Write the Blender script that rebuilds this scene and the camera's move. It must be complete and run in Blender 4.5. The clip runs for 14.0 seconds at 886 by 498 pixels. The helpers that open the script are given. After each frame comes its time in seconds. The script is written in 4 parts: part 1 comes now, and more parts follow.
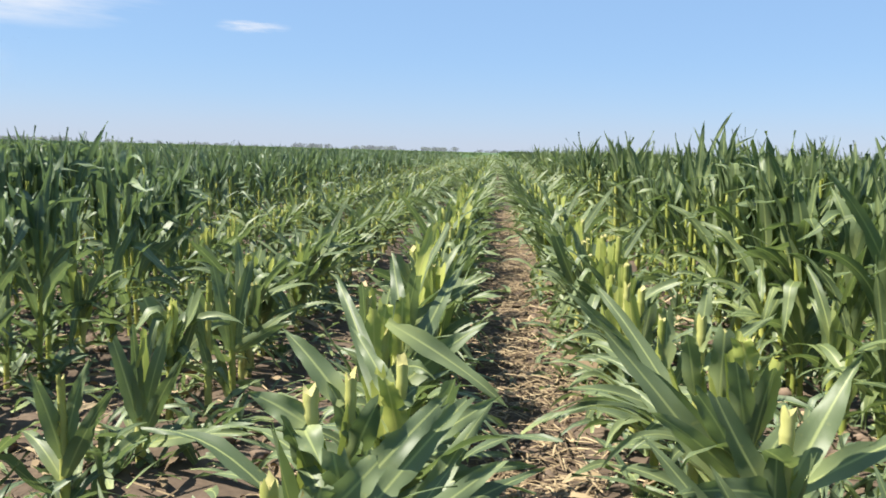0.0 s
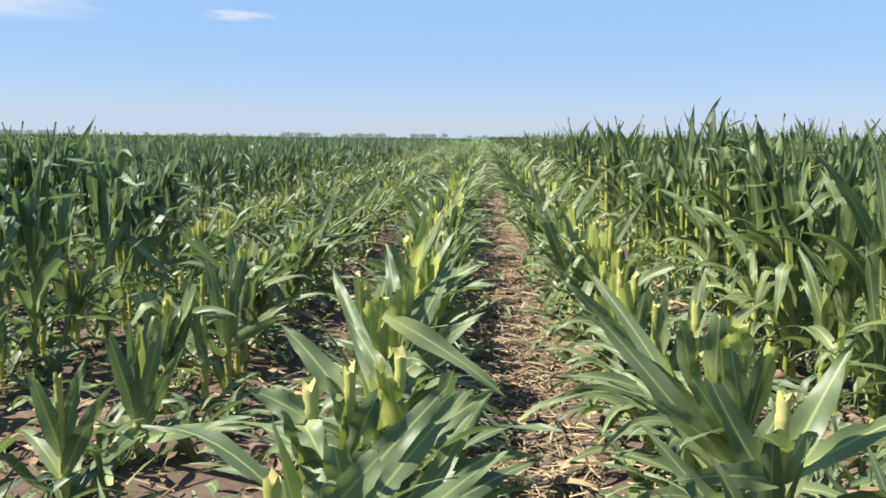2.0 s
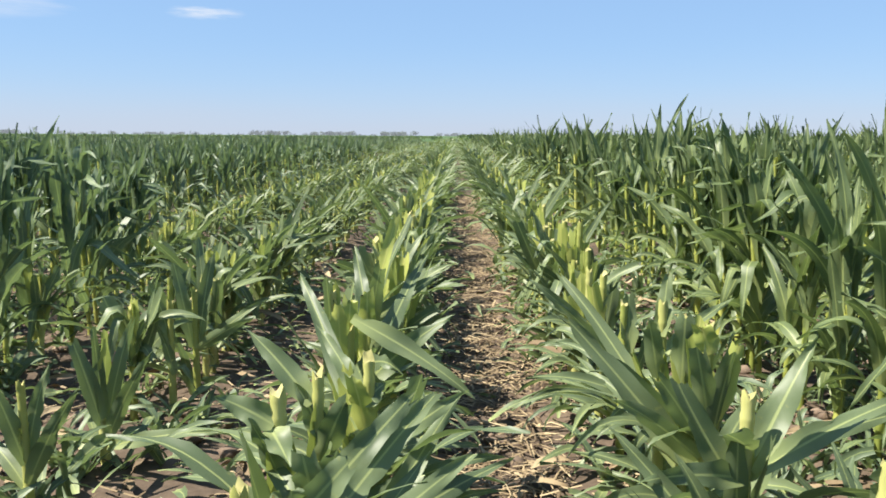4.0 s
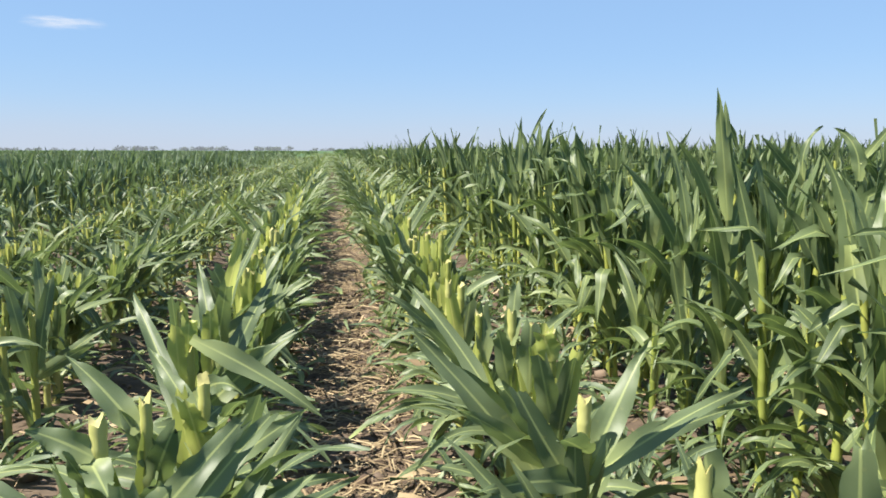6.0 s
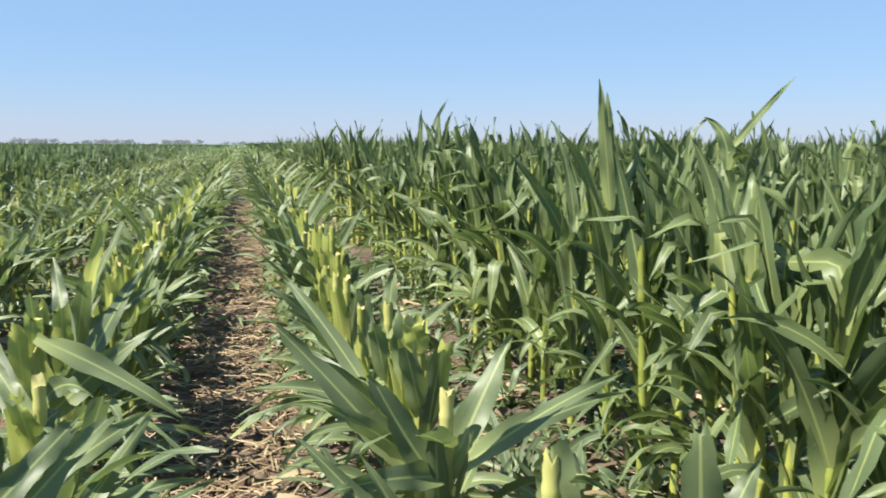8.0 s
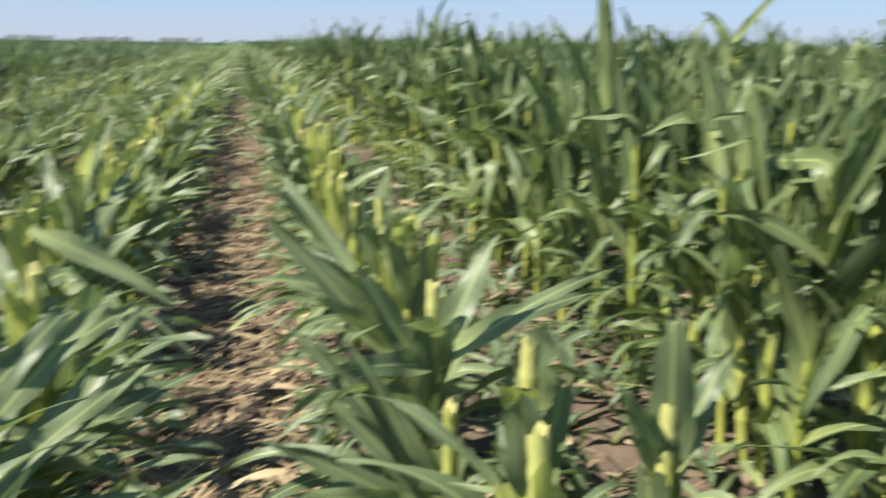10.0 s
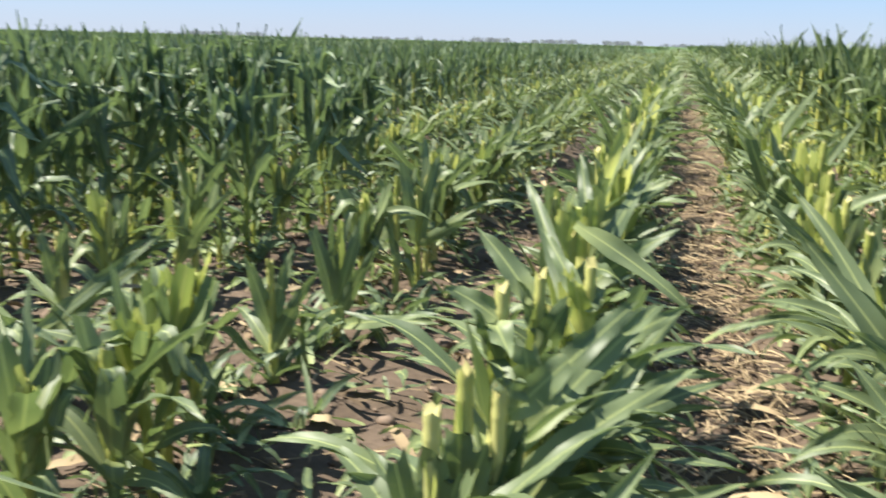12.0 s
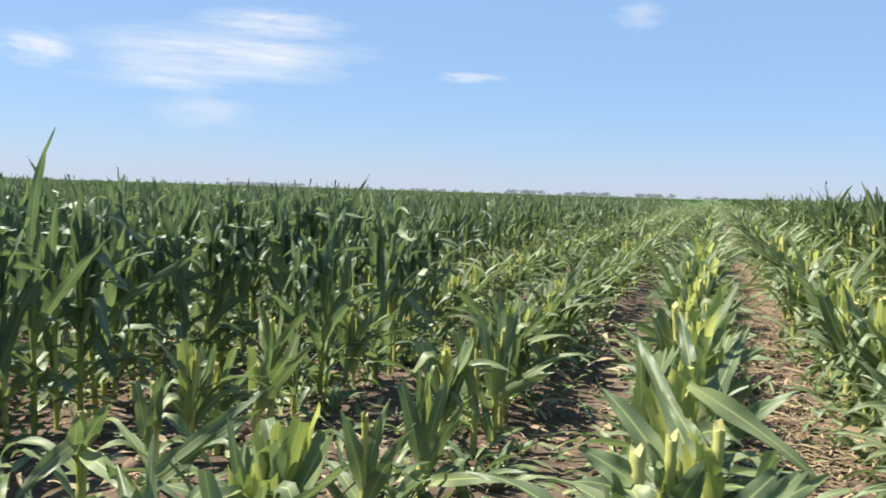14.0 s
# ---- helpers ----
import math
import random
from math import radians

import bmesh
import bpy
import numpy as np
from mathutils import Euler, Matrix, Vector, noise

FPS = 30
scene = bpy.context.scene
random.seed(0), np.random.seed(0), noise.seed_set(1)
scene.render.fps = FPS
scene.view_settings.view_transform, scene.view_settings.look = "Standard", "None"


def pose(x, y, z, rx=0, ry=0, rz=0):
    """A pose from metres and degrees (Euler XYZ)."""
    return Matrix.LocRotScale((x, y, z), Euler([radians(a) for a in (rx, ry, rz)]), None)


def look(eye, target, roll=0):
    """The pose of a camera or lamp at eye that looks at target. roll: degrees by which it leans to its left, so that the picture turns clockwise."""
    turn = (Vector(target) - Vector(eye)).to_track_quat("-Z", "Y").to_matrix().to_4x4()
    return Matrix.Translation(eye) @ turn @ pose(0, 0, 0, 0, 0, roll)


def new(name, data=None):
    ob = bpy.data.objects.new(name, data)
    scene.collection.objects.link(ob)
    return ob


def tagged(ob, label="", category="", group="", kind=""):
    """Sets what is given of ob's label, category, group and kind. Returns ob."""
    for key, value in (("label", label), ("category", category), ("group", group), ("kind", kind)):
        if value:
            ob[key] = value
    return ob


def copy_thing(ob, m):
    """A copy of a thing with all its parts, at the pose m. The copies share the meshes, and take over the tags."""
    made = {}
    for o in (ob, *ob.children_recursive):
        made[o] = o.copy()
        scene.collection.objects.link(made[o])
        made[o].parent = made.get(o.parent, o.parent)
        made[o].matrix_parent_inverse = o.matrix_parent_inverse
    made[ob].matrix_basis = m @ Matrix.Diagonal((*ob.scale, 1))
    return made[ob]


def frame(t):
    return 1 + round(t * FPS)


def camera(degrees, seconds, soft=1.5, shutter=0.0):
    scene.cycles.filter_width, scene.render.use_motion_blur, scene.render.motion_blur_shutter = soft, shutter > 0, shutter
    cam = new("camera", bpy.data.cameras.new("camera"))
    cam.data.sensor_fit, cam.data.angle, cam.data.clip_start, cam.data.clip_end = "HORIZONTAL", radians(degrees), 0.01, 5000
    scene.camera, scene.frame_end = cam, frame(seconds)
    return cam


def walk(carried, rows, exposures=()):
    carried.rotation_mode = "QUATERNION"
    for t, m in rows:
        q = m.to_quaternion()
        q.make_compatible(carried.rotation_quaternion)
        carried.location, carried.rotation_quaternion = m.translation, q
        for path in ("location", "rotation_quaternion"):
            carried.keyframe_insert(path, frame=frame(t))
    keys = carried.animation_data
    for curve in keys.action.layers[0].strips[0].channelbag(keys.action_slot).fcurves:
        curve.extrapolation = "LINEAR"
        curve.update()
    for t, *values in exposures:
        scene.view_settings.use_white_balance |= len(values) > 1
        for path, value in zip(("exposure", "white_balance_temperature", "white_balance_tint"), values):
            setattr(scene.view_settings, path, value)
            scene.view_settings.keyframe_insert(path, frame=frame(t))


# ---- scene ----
cam = camera(57.2, 14.0, soft=1.7, shutter=0.5)
PATH = [
    (0, (0.207, 0.154, 0.94), (0.09, 2.136, 0.701), 1.6),
    (0.5, (0.198, 0.156, 0.945), (0.046, 2.138, 0.728), 1.4),
    (1, (0.196, 0.156, 0.944), (0.052, 2.139, 0.73), 1.4),
    (1.5, (0.2, 0.157, 0.945), (0.075, 2.14, 0.712), 1.1),
    (2, (0.199, 0.15, 0.951), (0.104, 2.129, 0.68), 0.6),
    (4.5, (0.212, 0.157, 0.961), (0.246, 2.137, 0.685), 0.2),
    (5, (0.245, 0.174, 0.959), (0.417, 2.149, 0.7), -0.3),
    (5.5, (0.256, 0.171, 0.955), (0.523, 2.138, 0.713), -0.6),
    (6, (0.277, 0.174, 0.955), (0.549, 2.141, 0.715), 0.1),
    (6.5, (0.311, 0.176, 0.956), (0.588, 2.143, 0.722), 0.6),
    (7, (0.338, 0.186, 0.95), (0.646, 2.149, 0.723), 1.3),
    (7.5, (0.359, 0.198, 0.945), (0.749, 2.146, 0.716), 1.0),
    (9.8, (0.422, 0.218, 0.922), (1.018, 2.073, 0.471), 0.2),
    (10, (0.400, 0.190, 0.925), (0.861, 2.075, 0.440), 0.9),
    (10.3, (0.396, 0.197, 0.908), (0.597, 2.095, 0.311), -0.2),
    (10.5, (0.362, 0.199, 0.879), (0.456, 2.076, 0.195), -0.9),
    (10.65, (0.346, 0.199, 0.883), (0.366, 2.066, 0.165), -1.5),
    (11, (0.299, 0.187, 0.905), (0.214, 2.065, 0.221), -0.1),
    (11.5, (0.246, 0.187, 0.922), (-0.065, 2.077, 0.347), 1.1),
    (12, (0.176, 0.131, 0.949), (-0.343, 1.998, 0.452), 1.5),
    (12.5, (0.1, 0.09, 0.969), (-0.528, 1.943, 0.556), 1.4),
    (13, (0.034, 0.066, 0.974), (-0.635, 1.933, 0.716), 1.0),
    (13.5, (0.005, 0.056, 0.968), (-0.665, 1.933, 0.801), 1.4),
    (14, (0.023, 0.057, 0.969), (-0.603, 1.951, 0.827), 1.8),
]
walk(cam, [(t, look(eye, target, roll)) for t, eye, target, roll in PATH],
     ((0.0, 1.32), (7.7, 1.32), (9.8, 1.25), (10.6, 1.42), (11.4, 1.48), (12.4, 1.38), (13.4, 1.33), (14.0, 1.33)))


# ---- world, sun ----
SUN_ELEVATION, SUN_AZIMUTH = 55.0, 258.0     # degrees; azimuth clockwise from +y, so 270 is straight left
world = bpy.data.worlds.new("sky")
scene.world = world
world.use_nodes = True
wn, wl = world.node_tree.nodes, world.node_tree.links
sky = wn.new("ShaderNodeTexSky")
sky.sky_type = "NISHITA"
sky.sun_disc = False
sky.sun_elevation = radians(SUN_ELEVATION)
sky.sun_rotation = radians(SUN_AZIMUTH)
sky.altitude, sky.air_density, sky.dust_density, sky.ozone_density = 500, 1.0, 0.1, 4.0
haze = wn.new("ShaderNodeMix")          # summer haze thins out the sky's own gradient
haze.data_type = "RGBA"
haze.inputs[0].default_value = 0.65
haze.inputs[7].default_value = (2.86, 4.72, 7.70, 1)
wl.new(sky.outputs[0], haze.inputs[6])
wl.new(haze.outputs[2], wn["Background"].inputs[0])
wn["Background"].inputs[1].default_value = 0.052
sun = new("sun", bpy.data.lights.new("sun", "SUN"))
sun.data.energy, sun.data.angle, sun.data.color = 5.0, radians(0.53), (1.0, 0.94, 0.82)
az, el = radians(SUN_AZIMUTH), radians(SUN_ELEVATION)
toward = Vector((math.sin(az) * math.cos(el), math.cos(az) * math.cos(el), math.sin(el)))
sun.matrix_world = look(toward * 50, (0, 0, 0))


# ---- materials ----
class Nodes:
    """A short way to write node trees."""

    def __init__(self, name):
        self.mat = bpy.data.materials.new(name)
        self.mat.use_nodes = True
        self.tree = self.mat.node_tree
        self.tree.nodes.clear()

    def add(self, kind, *links, **values):
        n = self.tree.nodes.new("ShaderNode" + kind)
        for key, value in values.items():
            if key.startswith("_"):
                n.inputs[int(key[1:])].default_value = value
            else:
                setattr(n, key, value)
        for slot, socket in links:
            self.tree.links.new(socket, n.inputs[slot])
        return n

    def math(self, op, a, b=0.5):
        n = self.tree.nodes.new("ShaderNodeMath")
        n.operation = op
        for k, v in enumerate((a, b)):
            if isinstance(v, (int, float)):
                n.inputs[k].default_value = v
            else:
                self.tree.links.new(v, n.inputs[k])
        return n.outputs[0]

    def ramp(self, socket, *stops):
        n = self.add("ValToRGB", (0, socket))
        while len(n.color_ramp.elements) < len(stops):
            n.color_ramp.elements.new(0.5)
        for e, (at, c) in zip(n.color_ramp.elements, stops):
            e.position, e.color = at, (*c, 1) if len(c) == 3 else c
        return n.outputs[0]

    def mix(self, factor, a, b, blend="MIX"):
        n = self.tree.nodes.new("ShaderNodeMix")
        n.data_type, n.blend_type = "RGBA", blend
        for k, v in ((0, factor), (6, a), (7, b)):
            if isinstance(v, (int, float)):
                n.inputs[k].default_value = v
            elif isinstance(v, tuple):
                n.inputs[k].default_value = (*v, 1)
            else:
                self.tree.links.new(v, n.inputs[k])
        return n.outputs[2]

    def done(self, socket):
        self.add("OutputMaterial", (0, socket))
        return self.mat


def random_of(n):
    """A number that differs from object to object and from loose piece to loose piece."""
    a = n.add("ObjectInfo").outputs["Random"]
    b = n.add("NewGeometry").outputs["Random Per Island"]
    return n.math("FRACT", n.math("ADD", a, b), 0)


def leaf_material(name, dark, light, pale, gloss):
    n = Nodes(name)
    uv = n.add("UVMap").outputs[0]
    xy = n.add("SeparateXYZ", (0, uv))
    rnd = random_of(n)
    obj = n.add("TexCoord").outputs["Object"]
    blotch = n.add("TexNoise", (0, obj), _2=14.0, _3=3.0).outputs[0]
    veins = n.add("TexWave", (0, n.add("Mapping", (0, uv), _3=(1.0, 0.02, 1.0)).outputs[0]), _1=9.0, _2=1.5, _3=2.0).outputs[1]
    side = n.math("ABSOLUTE", n.math("SUBTRACT", xy.outputs[0], 0.5), 0)
    rib = n.ramp(side, (0.0, (1, 1, 1)), (0.03, (0.9, 0.9, 0.9)), (0.06, (0, 0, 0)))
    tone = n.math("ADD", n.math("MULTIPLY", rnd, 0.65), n.math("MULTIPLY", blotch, 0.35))
    green = n.mix(tone, dark, light)
    other = n.math("FRACT", n.math("MULTIPLY", rnd, 7.31), 0)
    yellowed = n.ramp(other, (0.82, (0, 0, 0)), (1.0, (0.5, 0.5, 0.5)))
    green = n.mix(yellowed, green, tuple(0.45 * a + 0.55 * b for a, b in zip(light, pale)))
    streak = n.add("TexNoise", (0, n.add("Mapping", (0, uv), _3=(38.0, 1.6, 1.0)).outputs[0]), _2=1.0, _3=3.0).outputs[0]
    green = n.mix(n.math("MULTIPLY", n.math("MULTIPLY", veins, streak), 0.9), green, light)
    base = n.ramp(xy.outputs[1], (0.0, (1, 1, 1)), (0.34, (0, 0, 0)))
    green = n.mix(n.math("MULTIPLY", base, 0.7), green, pale)
    green = n.mix(n.math("MULTIPLY", rib, n.math("ADD", n.math("MULTIPLY", streak, 0.6), 0.42)), green, pale)
    speck = n.add("TexNoise", (0, obj), _2=60.0, _3=2.0).outputs[0]
    worn = n.ramp(speck, (0.70, (0, 0, 0)), (0.76, (1, 1, 1)))
    green = n.mix(n.math("MULTIPLY", worn, 0.35), green, (0.30, 0.30, 0.10))
    pucker = n.add("TexNoise", (0, n.add("Mapping", (0, uv), _3=(7.0, 16.0, 1.0)).outputs[0]), _2=1.0, _3=4.0).outputs[0]
    fine = n.add("Bump", (2, veins), _0=0.35, _1=0.002)
    bump = n.add("Bump", (2, pucker), ("Normal", fine.outputs[0]), _0=0.45, _1=0.008)
    p = n.add("BsdfPrincipled", (0, green), ("Normal", bump.outputs[0]))
    p.inputs["Roughness"].default_value = gloss
    p.inputs["Specular IOR Level"].default_value = 0.40
    glow = n.add("BsdfTranslucent", (0, n.mix(0.35, green, (0.26, 0.40, 0.07))))
    return n.done(n.add("MixShader", (1, p.outputs[0]), (2, glow.outputs[0]), _0=0.30).outputs[0])


def stalk_material(name, low, middle, high):
    n = Nodes(name)
    obj = n.add("TexCoord").outputs["Object"]
    rnd = random_of(n)
    streak = n.add("TexNoise", (0, n.add("Mapping", (0, obj), _3=(90.0, 90.0, 6.0)).outputs[0]), _2=1.0, _3=3.0).outputs[0]
    tone = n.math("ADD", n.math("MULTIPLY", rnd, 0.6), n.math("MULTIPLY", streak, 0.4))
    c = n.ramp(tone, (0.15, low), (0.5, middle), (0.9, high))
    bump = n.add("Bump", (2, streak), _0=0.3, _1=0.002)
    p = n.add("BsdfPrincipled", (0, c), ("Normal", bump.outputs[0]))
    p.inputs["Roughness"].default_value = 0.42
    glow = n.add("BsdfTranslucent", (0, n.mix(0.3, c, (0.6, 0.62, 0.10))))
    return n.done(n.add("MixShader", (1, p.outputs[0]), (2, glow.outputs[0]), _0=0.22).outputs[0])


def rough_material(name, stops, scale, roughness=0.9, bump=0.6, depth=0.01, island=0.5):
    n = Nodes(name)
    obj = n.add("TexCoord").outputs["Object"]
    fine = n.add("TexNoise", (0, obj), _2=scale, _3=8.0, _4=0.65).outputs[0]
    wide = n.add("TexNoise", (0, obj), _2=scale * 0.08, _3=3.0).outputs[0]
    tone = n.math("ADD", n.math("MULTIPLY", fine, 0.6), n.math("MULTIPLY", wide, 0.4))
    if island:
        tone = n.math("ADD", n.math("MULTIPLY", tone, 1 - island), n.math("MULTIPLY", random_of(n), island))
    c = n.ramp(tone, *stops)
    b = n.add("Bump", (2, fine), _0=bump, _1=depth)
    p = n.add("BsdfPrincipled", (0, c), ("Normal", b.outputs[0]))
    p.inputs["Roughness"].default_value = roughness
    p.inputs["Specular IOR Level"].default_value = 0.25
    return n.done(p.outputs[0])


# Left rows' bluer leaf; the shade on their visible side is in the colour too.
BLUE_SHADE_LEAF = leaf_material("blue_shade_corn_leaf", (0.037, 0.065, 0.041), (0.150, 0.203, 0.116), (0.31, 0.37, 0.15), 0.48)
LEAF = leaf_material("corn_leaf", (0.040, 0.068, 0.034), (0.145, 0.190, 0.080), (0.36, 0.41, 0.15), 0.48)
# Lighter copy of the leaf for topped rows, part of their sunlight painted in.
TOPPED = leaf_material("corn_leaf_topped_lit", (0.050, 0.080, 0.044), (0.168, 0.212, 0.102), (0.38, 0.43, 0.17), 0.48)
WHORL = leaf_material("corn_whorl", (0.22, 0.27, 0.062), (0.42, 0.45, 0.12), (0.58, 0.57, 0.18), 0.46)
STALK = stalk_material("cut_stalk", (0.28, 0.32, 0.075), (0.45, 0.46, 0.14), (0.58, 0.56, 0.23))
CANE = stalk_material("green_cane", (0.20, 0.25, 0.055), (0.37, 0.40, 0.09), (0.48, 0.48, 0.14))
PITH = rough_material("cut_pith", ((0.2, (0.20, 0.19, 0.07)), (0.6, (0.32, 0.30, 0.12)), (0.9, (0.42, 0.38, 0.19))), 180, 0.8, 0.4, 0.002)
SOIL = rough_material("soil", ((0.25, (0.045, 0.033, 0.024)), (0.5, (0.092, 0.067, 0.048)), (0.8, (0.175, 0.130, 0.094))), 38, 0.95, 0.9, 0.012, 0)
CLOD = rough_material("clod", ((0.2, (0.075, 0.053, 0.038)), (0.8, (0.21, 0.155, 0.115))), 60, 0.95, 0.8, 0.006)
STRAW = rough_material("straw", ((0.15, (0.09, 0.063, 0.038)), (0.5, (0.22, 0.163, 0.096)), (0.9, (0.39, 0.305, 0.185))), 90, 0.8, 0.5, 0.002, 0.8)
WOODS = rough_material("far_foliage", ((0.2, (0.045, 0.07, 0.04)), (0.8, (0.085, 0.11, 0.06))), 0.5, 0.9, 0.5, 0.3, 0.6)
CANOPY = rough_material("far_corn", ((0.3, (0.035, 0.075, 0.028)), (0.7, (0.10, 0.16, 0.05))), 3.0, 0.75, 0.9, 0.15, 0)


# ---- geometry of a corn plant ----
def joined(pieces):
    """One (verts, faces, uvs, slots) out of many."""
    vs, fs, us, ms, n = [], [], [], [], 0
    for v, f, u, m in pieces:
        vs.append(v)
        fs.append(f + n)
        us.append(u)
        ms.append(m)
        n += len(v)
    return np.concatenate(vs), np.concatenate(fs), np.concatenate(us), np.concatenate(ms)


def grid_faces(rows, cols):
    a = np.arange(rows - 1)[:, None] * cols + np.arange(cols - 1)[None, :]
    a = a.ravel()
    return np.stack([a, a + 1, a + cols + 1, a + cols], 1)


def leaf(rng, base, bearing, length, width, rise, droop, sweep=0.0, twist=0.0, cut=1.0, fold=0.35, long=11, wide=4, slot=1, roll=0.0, kink=0.0):
    """A blade: from base, towards bearing, rising at first by rise degrees and bending down by droop degrees on its way.
    cut below 1: the end is torn off there."""
    s = np.linspace(0, cut, long + 1)
    bend = np.clip((s - kink) / 0.16, 0, 1) if kink else s ** 1.6
    elev = np.radians(rise - droop * bend)
    head = np.radians(bearing + sweep * s)
    t = np.stack([np.cos(elev) * np.cos(head), np.cos(elev) * np.sin(head), np.sin(elev)], 1)
    step = np.diff(s, prepend=0)[:, None] * length
    mid = np.asarray(base) + np.cumsum(step * t, 0)
    b = np.stack([-np.sin(head), np.cos(head), 0 * head], 1)
    n = np.cross(t, b)
    a = np.radians(roll + twist * s)[:, None]
    b, n = b * np.cos(a) + n * np.sin(a), n * np.cos(a) - b * np.sin(a)
    w = 0.5 * width * np.minimum(1, 0.45 + 2.4 * s) * np.maximum(0, 1 - s ** 2.1) ** 0.9
    u = np.linspace(-1, 1, wide + 1)
    phase, freq = rng.uniform(0, 6.28, 2), rng.uniform(9, 16)
    wave = np.where(u[None] < 0, np.sin(freq * s + phase[0])[:, None], np.sin(freq * s + phase[1])[:, None])
    lift = fold * (1 - 0.5 * s)[:, None] * np.abs(u)[None] * w[:, None] + 0.14 * width * (u ** 2)[None] * wave * np.minimum(1, 4 * s)[:, None]
    edge = np.ones((long + 1, wide + 1))
    if wide > 2:                         # frayed, torn margins
        for side in (0, -1):
            edge[:, side] = rng.uniform(0.90, 1.04, long + 1)
            torn = rng.random(long + 1) < 0.05
            edge[torn, side] *= rng.uniform(0.5, 0.8)
    p = mid[:, None] + b[:, None] * (w[:, None] * u[None] * edge)[..., None] + n[:, None] * lift[..., None]
    if cut < 1:
        p[-1] += t[-1] * (rng.uniform(-0.02, 0.015, wide + 1)[:, None])
    uv = np.stack(np.broadcast_arrays((u[None] + 1) / 2, s[:, None]), -1)
    f = grid_faces(long + 1, wide + 1)
    return p.reshape(-1, 3), f, uv.reshape(-1, 2), np.full(len(f), slot)


def blade(rng, base, tip, width, droop, roll, cut):
    """A blade from base to tip, bending by droop degrees, its face turned by roll degrees."""
    d = np.subtract(tip, base)
    flat, chord = math.hypot(d[0], d[1]), float(np.linalg.norm(d))
    rise = math.degrees(math.atan2(d[2], flat)) + droop * cut ** 1.6 / 2.6
    lime = cut <= 0.76 and width < 0.058
    width = min(width, 0.05) + 0.35 * max(0.0, width - 0.05)
    length = chord / cut * (1 + 0.12 * (droop / 100) ** 2)
    return leaf(rng, base, math.degrees(math.atan2(d[1], d[0])), length, width, rise, droop, 0, rng.uniform(-14, 14), cut, 0.3, 15, 4, 3 if lime else 1, roll)


def stalk(rng, height, radius, lean=(0.0, 0.0), sides=8, joints=4, top=True):
    """A jointed cane with swollen nodes and a torn end."""
    zs, rs = [], []
    for k in range(joints + 1):
        z = height * (k / (joints + 0.35)) ** 0.95
        r = radius * (1 - 0.30 * z / height)
        if sides > 5:
            for dz, g in ((-0.012, 1.0), (-0.004, 1.10), (0.003, 1.12), (0.012, 0.96)):
                zs.append(max(z + dz, -0.02 + 0.004 * len(zs)))
                rs.append(r * g)
        else:
            zs.append(z)
            rs.append(r)
    if top and sides > 5:               # the end narrows and is frayed
        zs.append(height - 0.014)
        rs.append(radius * 0.80)
    zs.append(height)
    rs.append(radius * (0.74 if top else 0.78))
    zs, rs = np.array(zs), np.array(rs)
    ang = np.linspace(0, 2 * np.pi, sides, endpoint=False)
    bend = (np.maximum(zs, 0) / height) ** 1.5
    x = lean[0] * bend[:, None] + rs[:, None] * np.cos(ang)[None]
    y = lean[1] * bend[:, None] + rs[:, None] * np.sin(ang)[None]
    z = np.repeat(zs[:, None], sides, 1)
    z[-1] += rng.uniform(-0.010, 0.016, sides)
    v = np.stack([x, y, z], -1).reshape(-1, 3)
    rows = len(zs)
    i = np.arange(rows - 1)[:, None] * sides
    j = np.arange(sides)[None]
    k = (j + 1) % sides
    f = np.stack([i + j, i + k, i + sides + k, i + sides + j], -1).reshape(-1, 4)
    m = np.zeros(len(f), int)
    if top:
        c = len(v)
        v = np.concatenate([v, [[lean[0], lean[1], height - 0.004]]])
        r0 = (rows - 1) * sides
        caps = np.array([[r0 + q, r0 + (q + 1) % sides, c, c] for q in range(sides)])
        f = np.concatenate([f, caps])
        m = np.concatenate([m, np.full(sides, 2)])
    return v, f, np.zeros((len(v), 2)), m


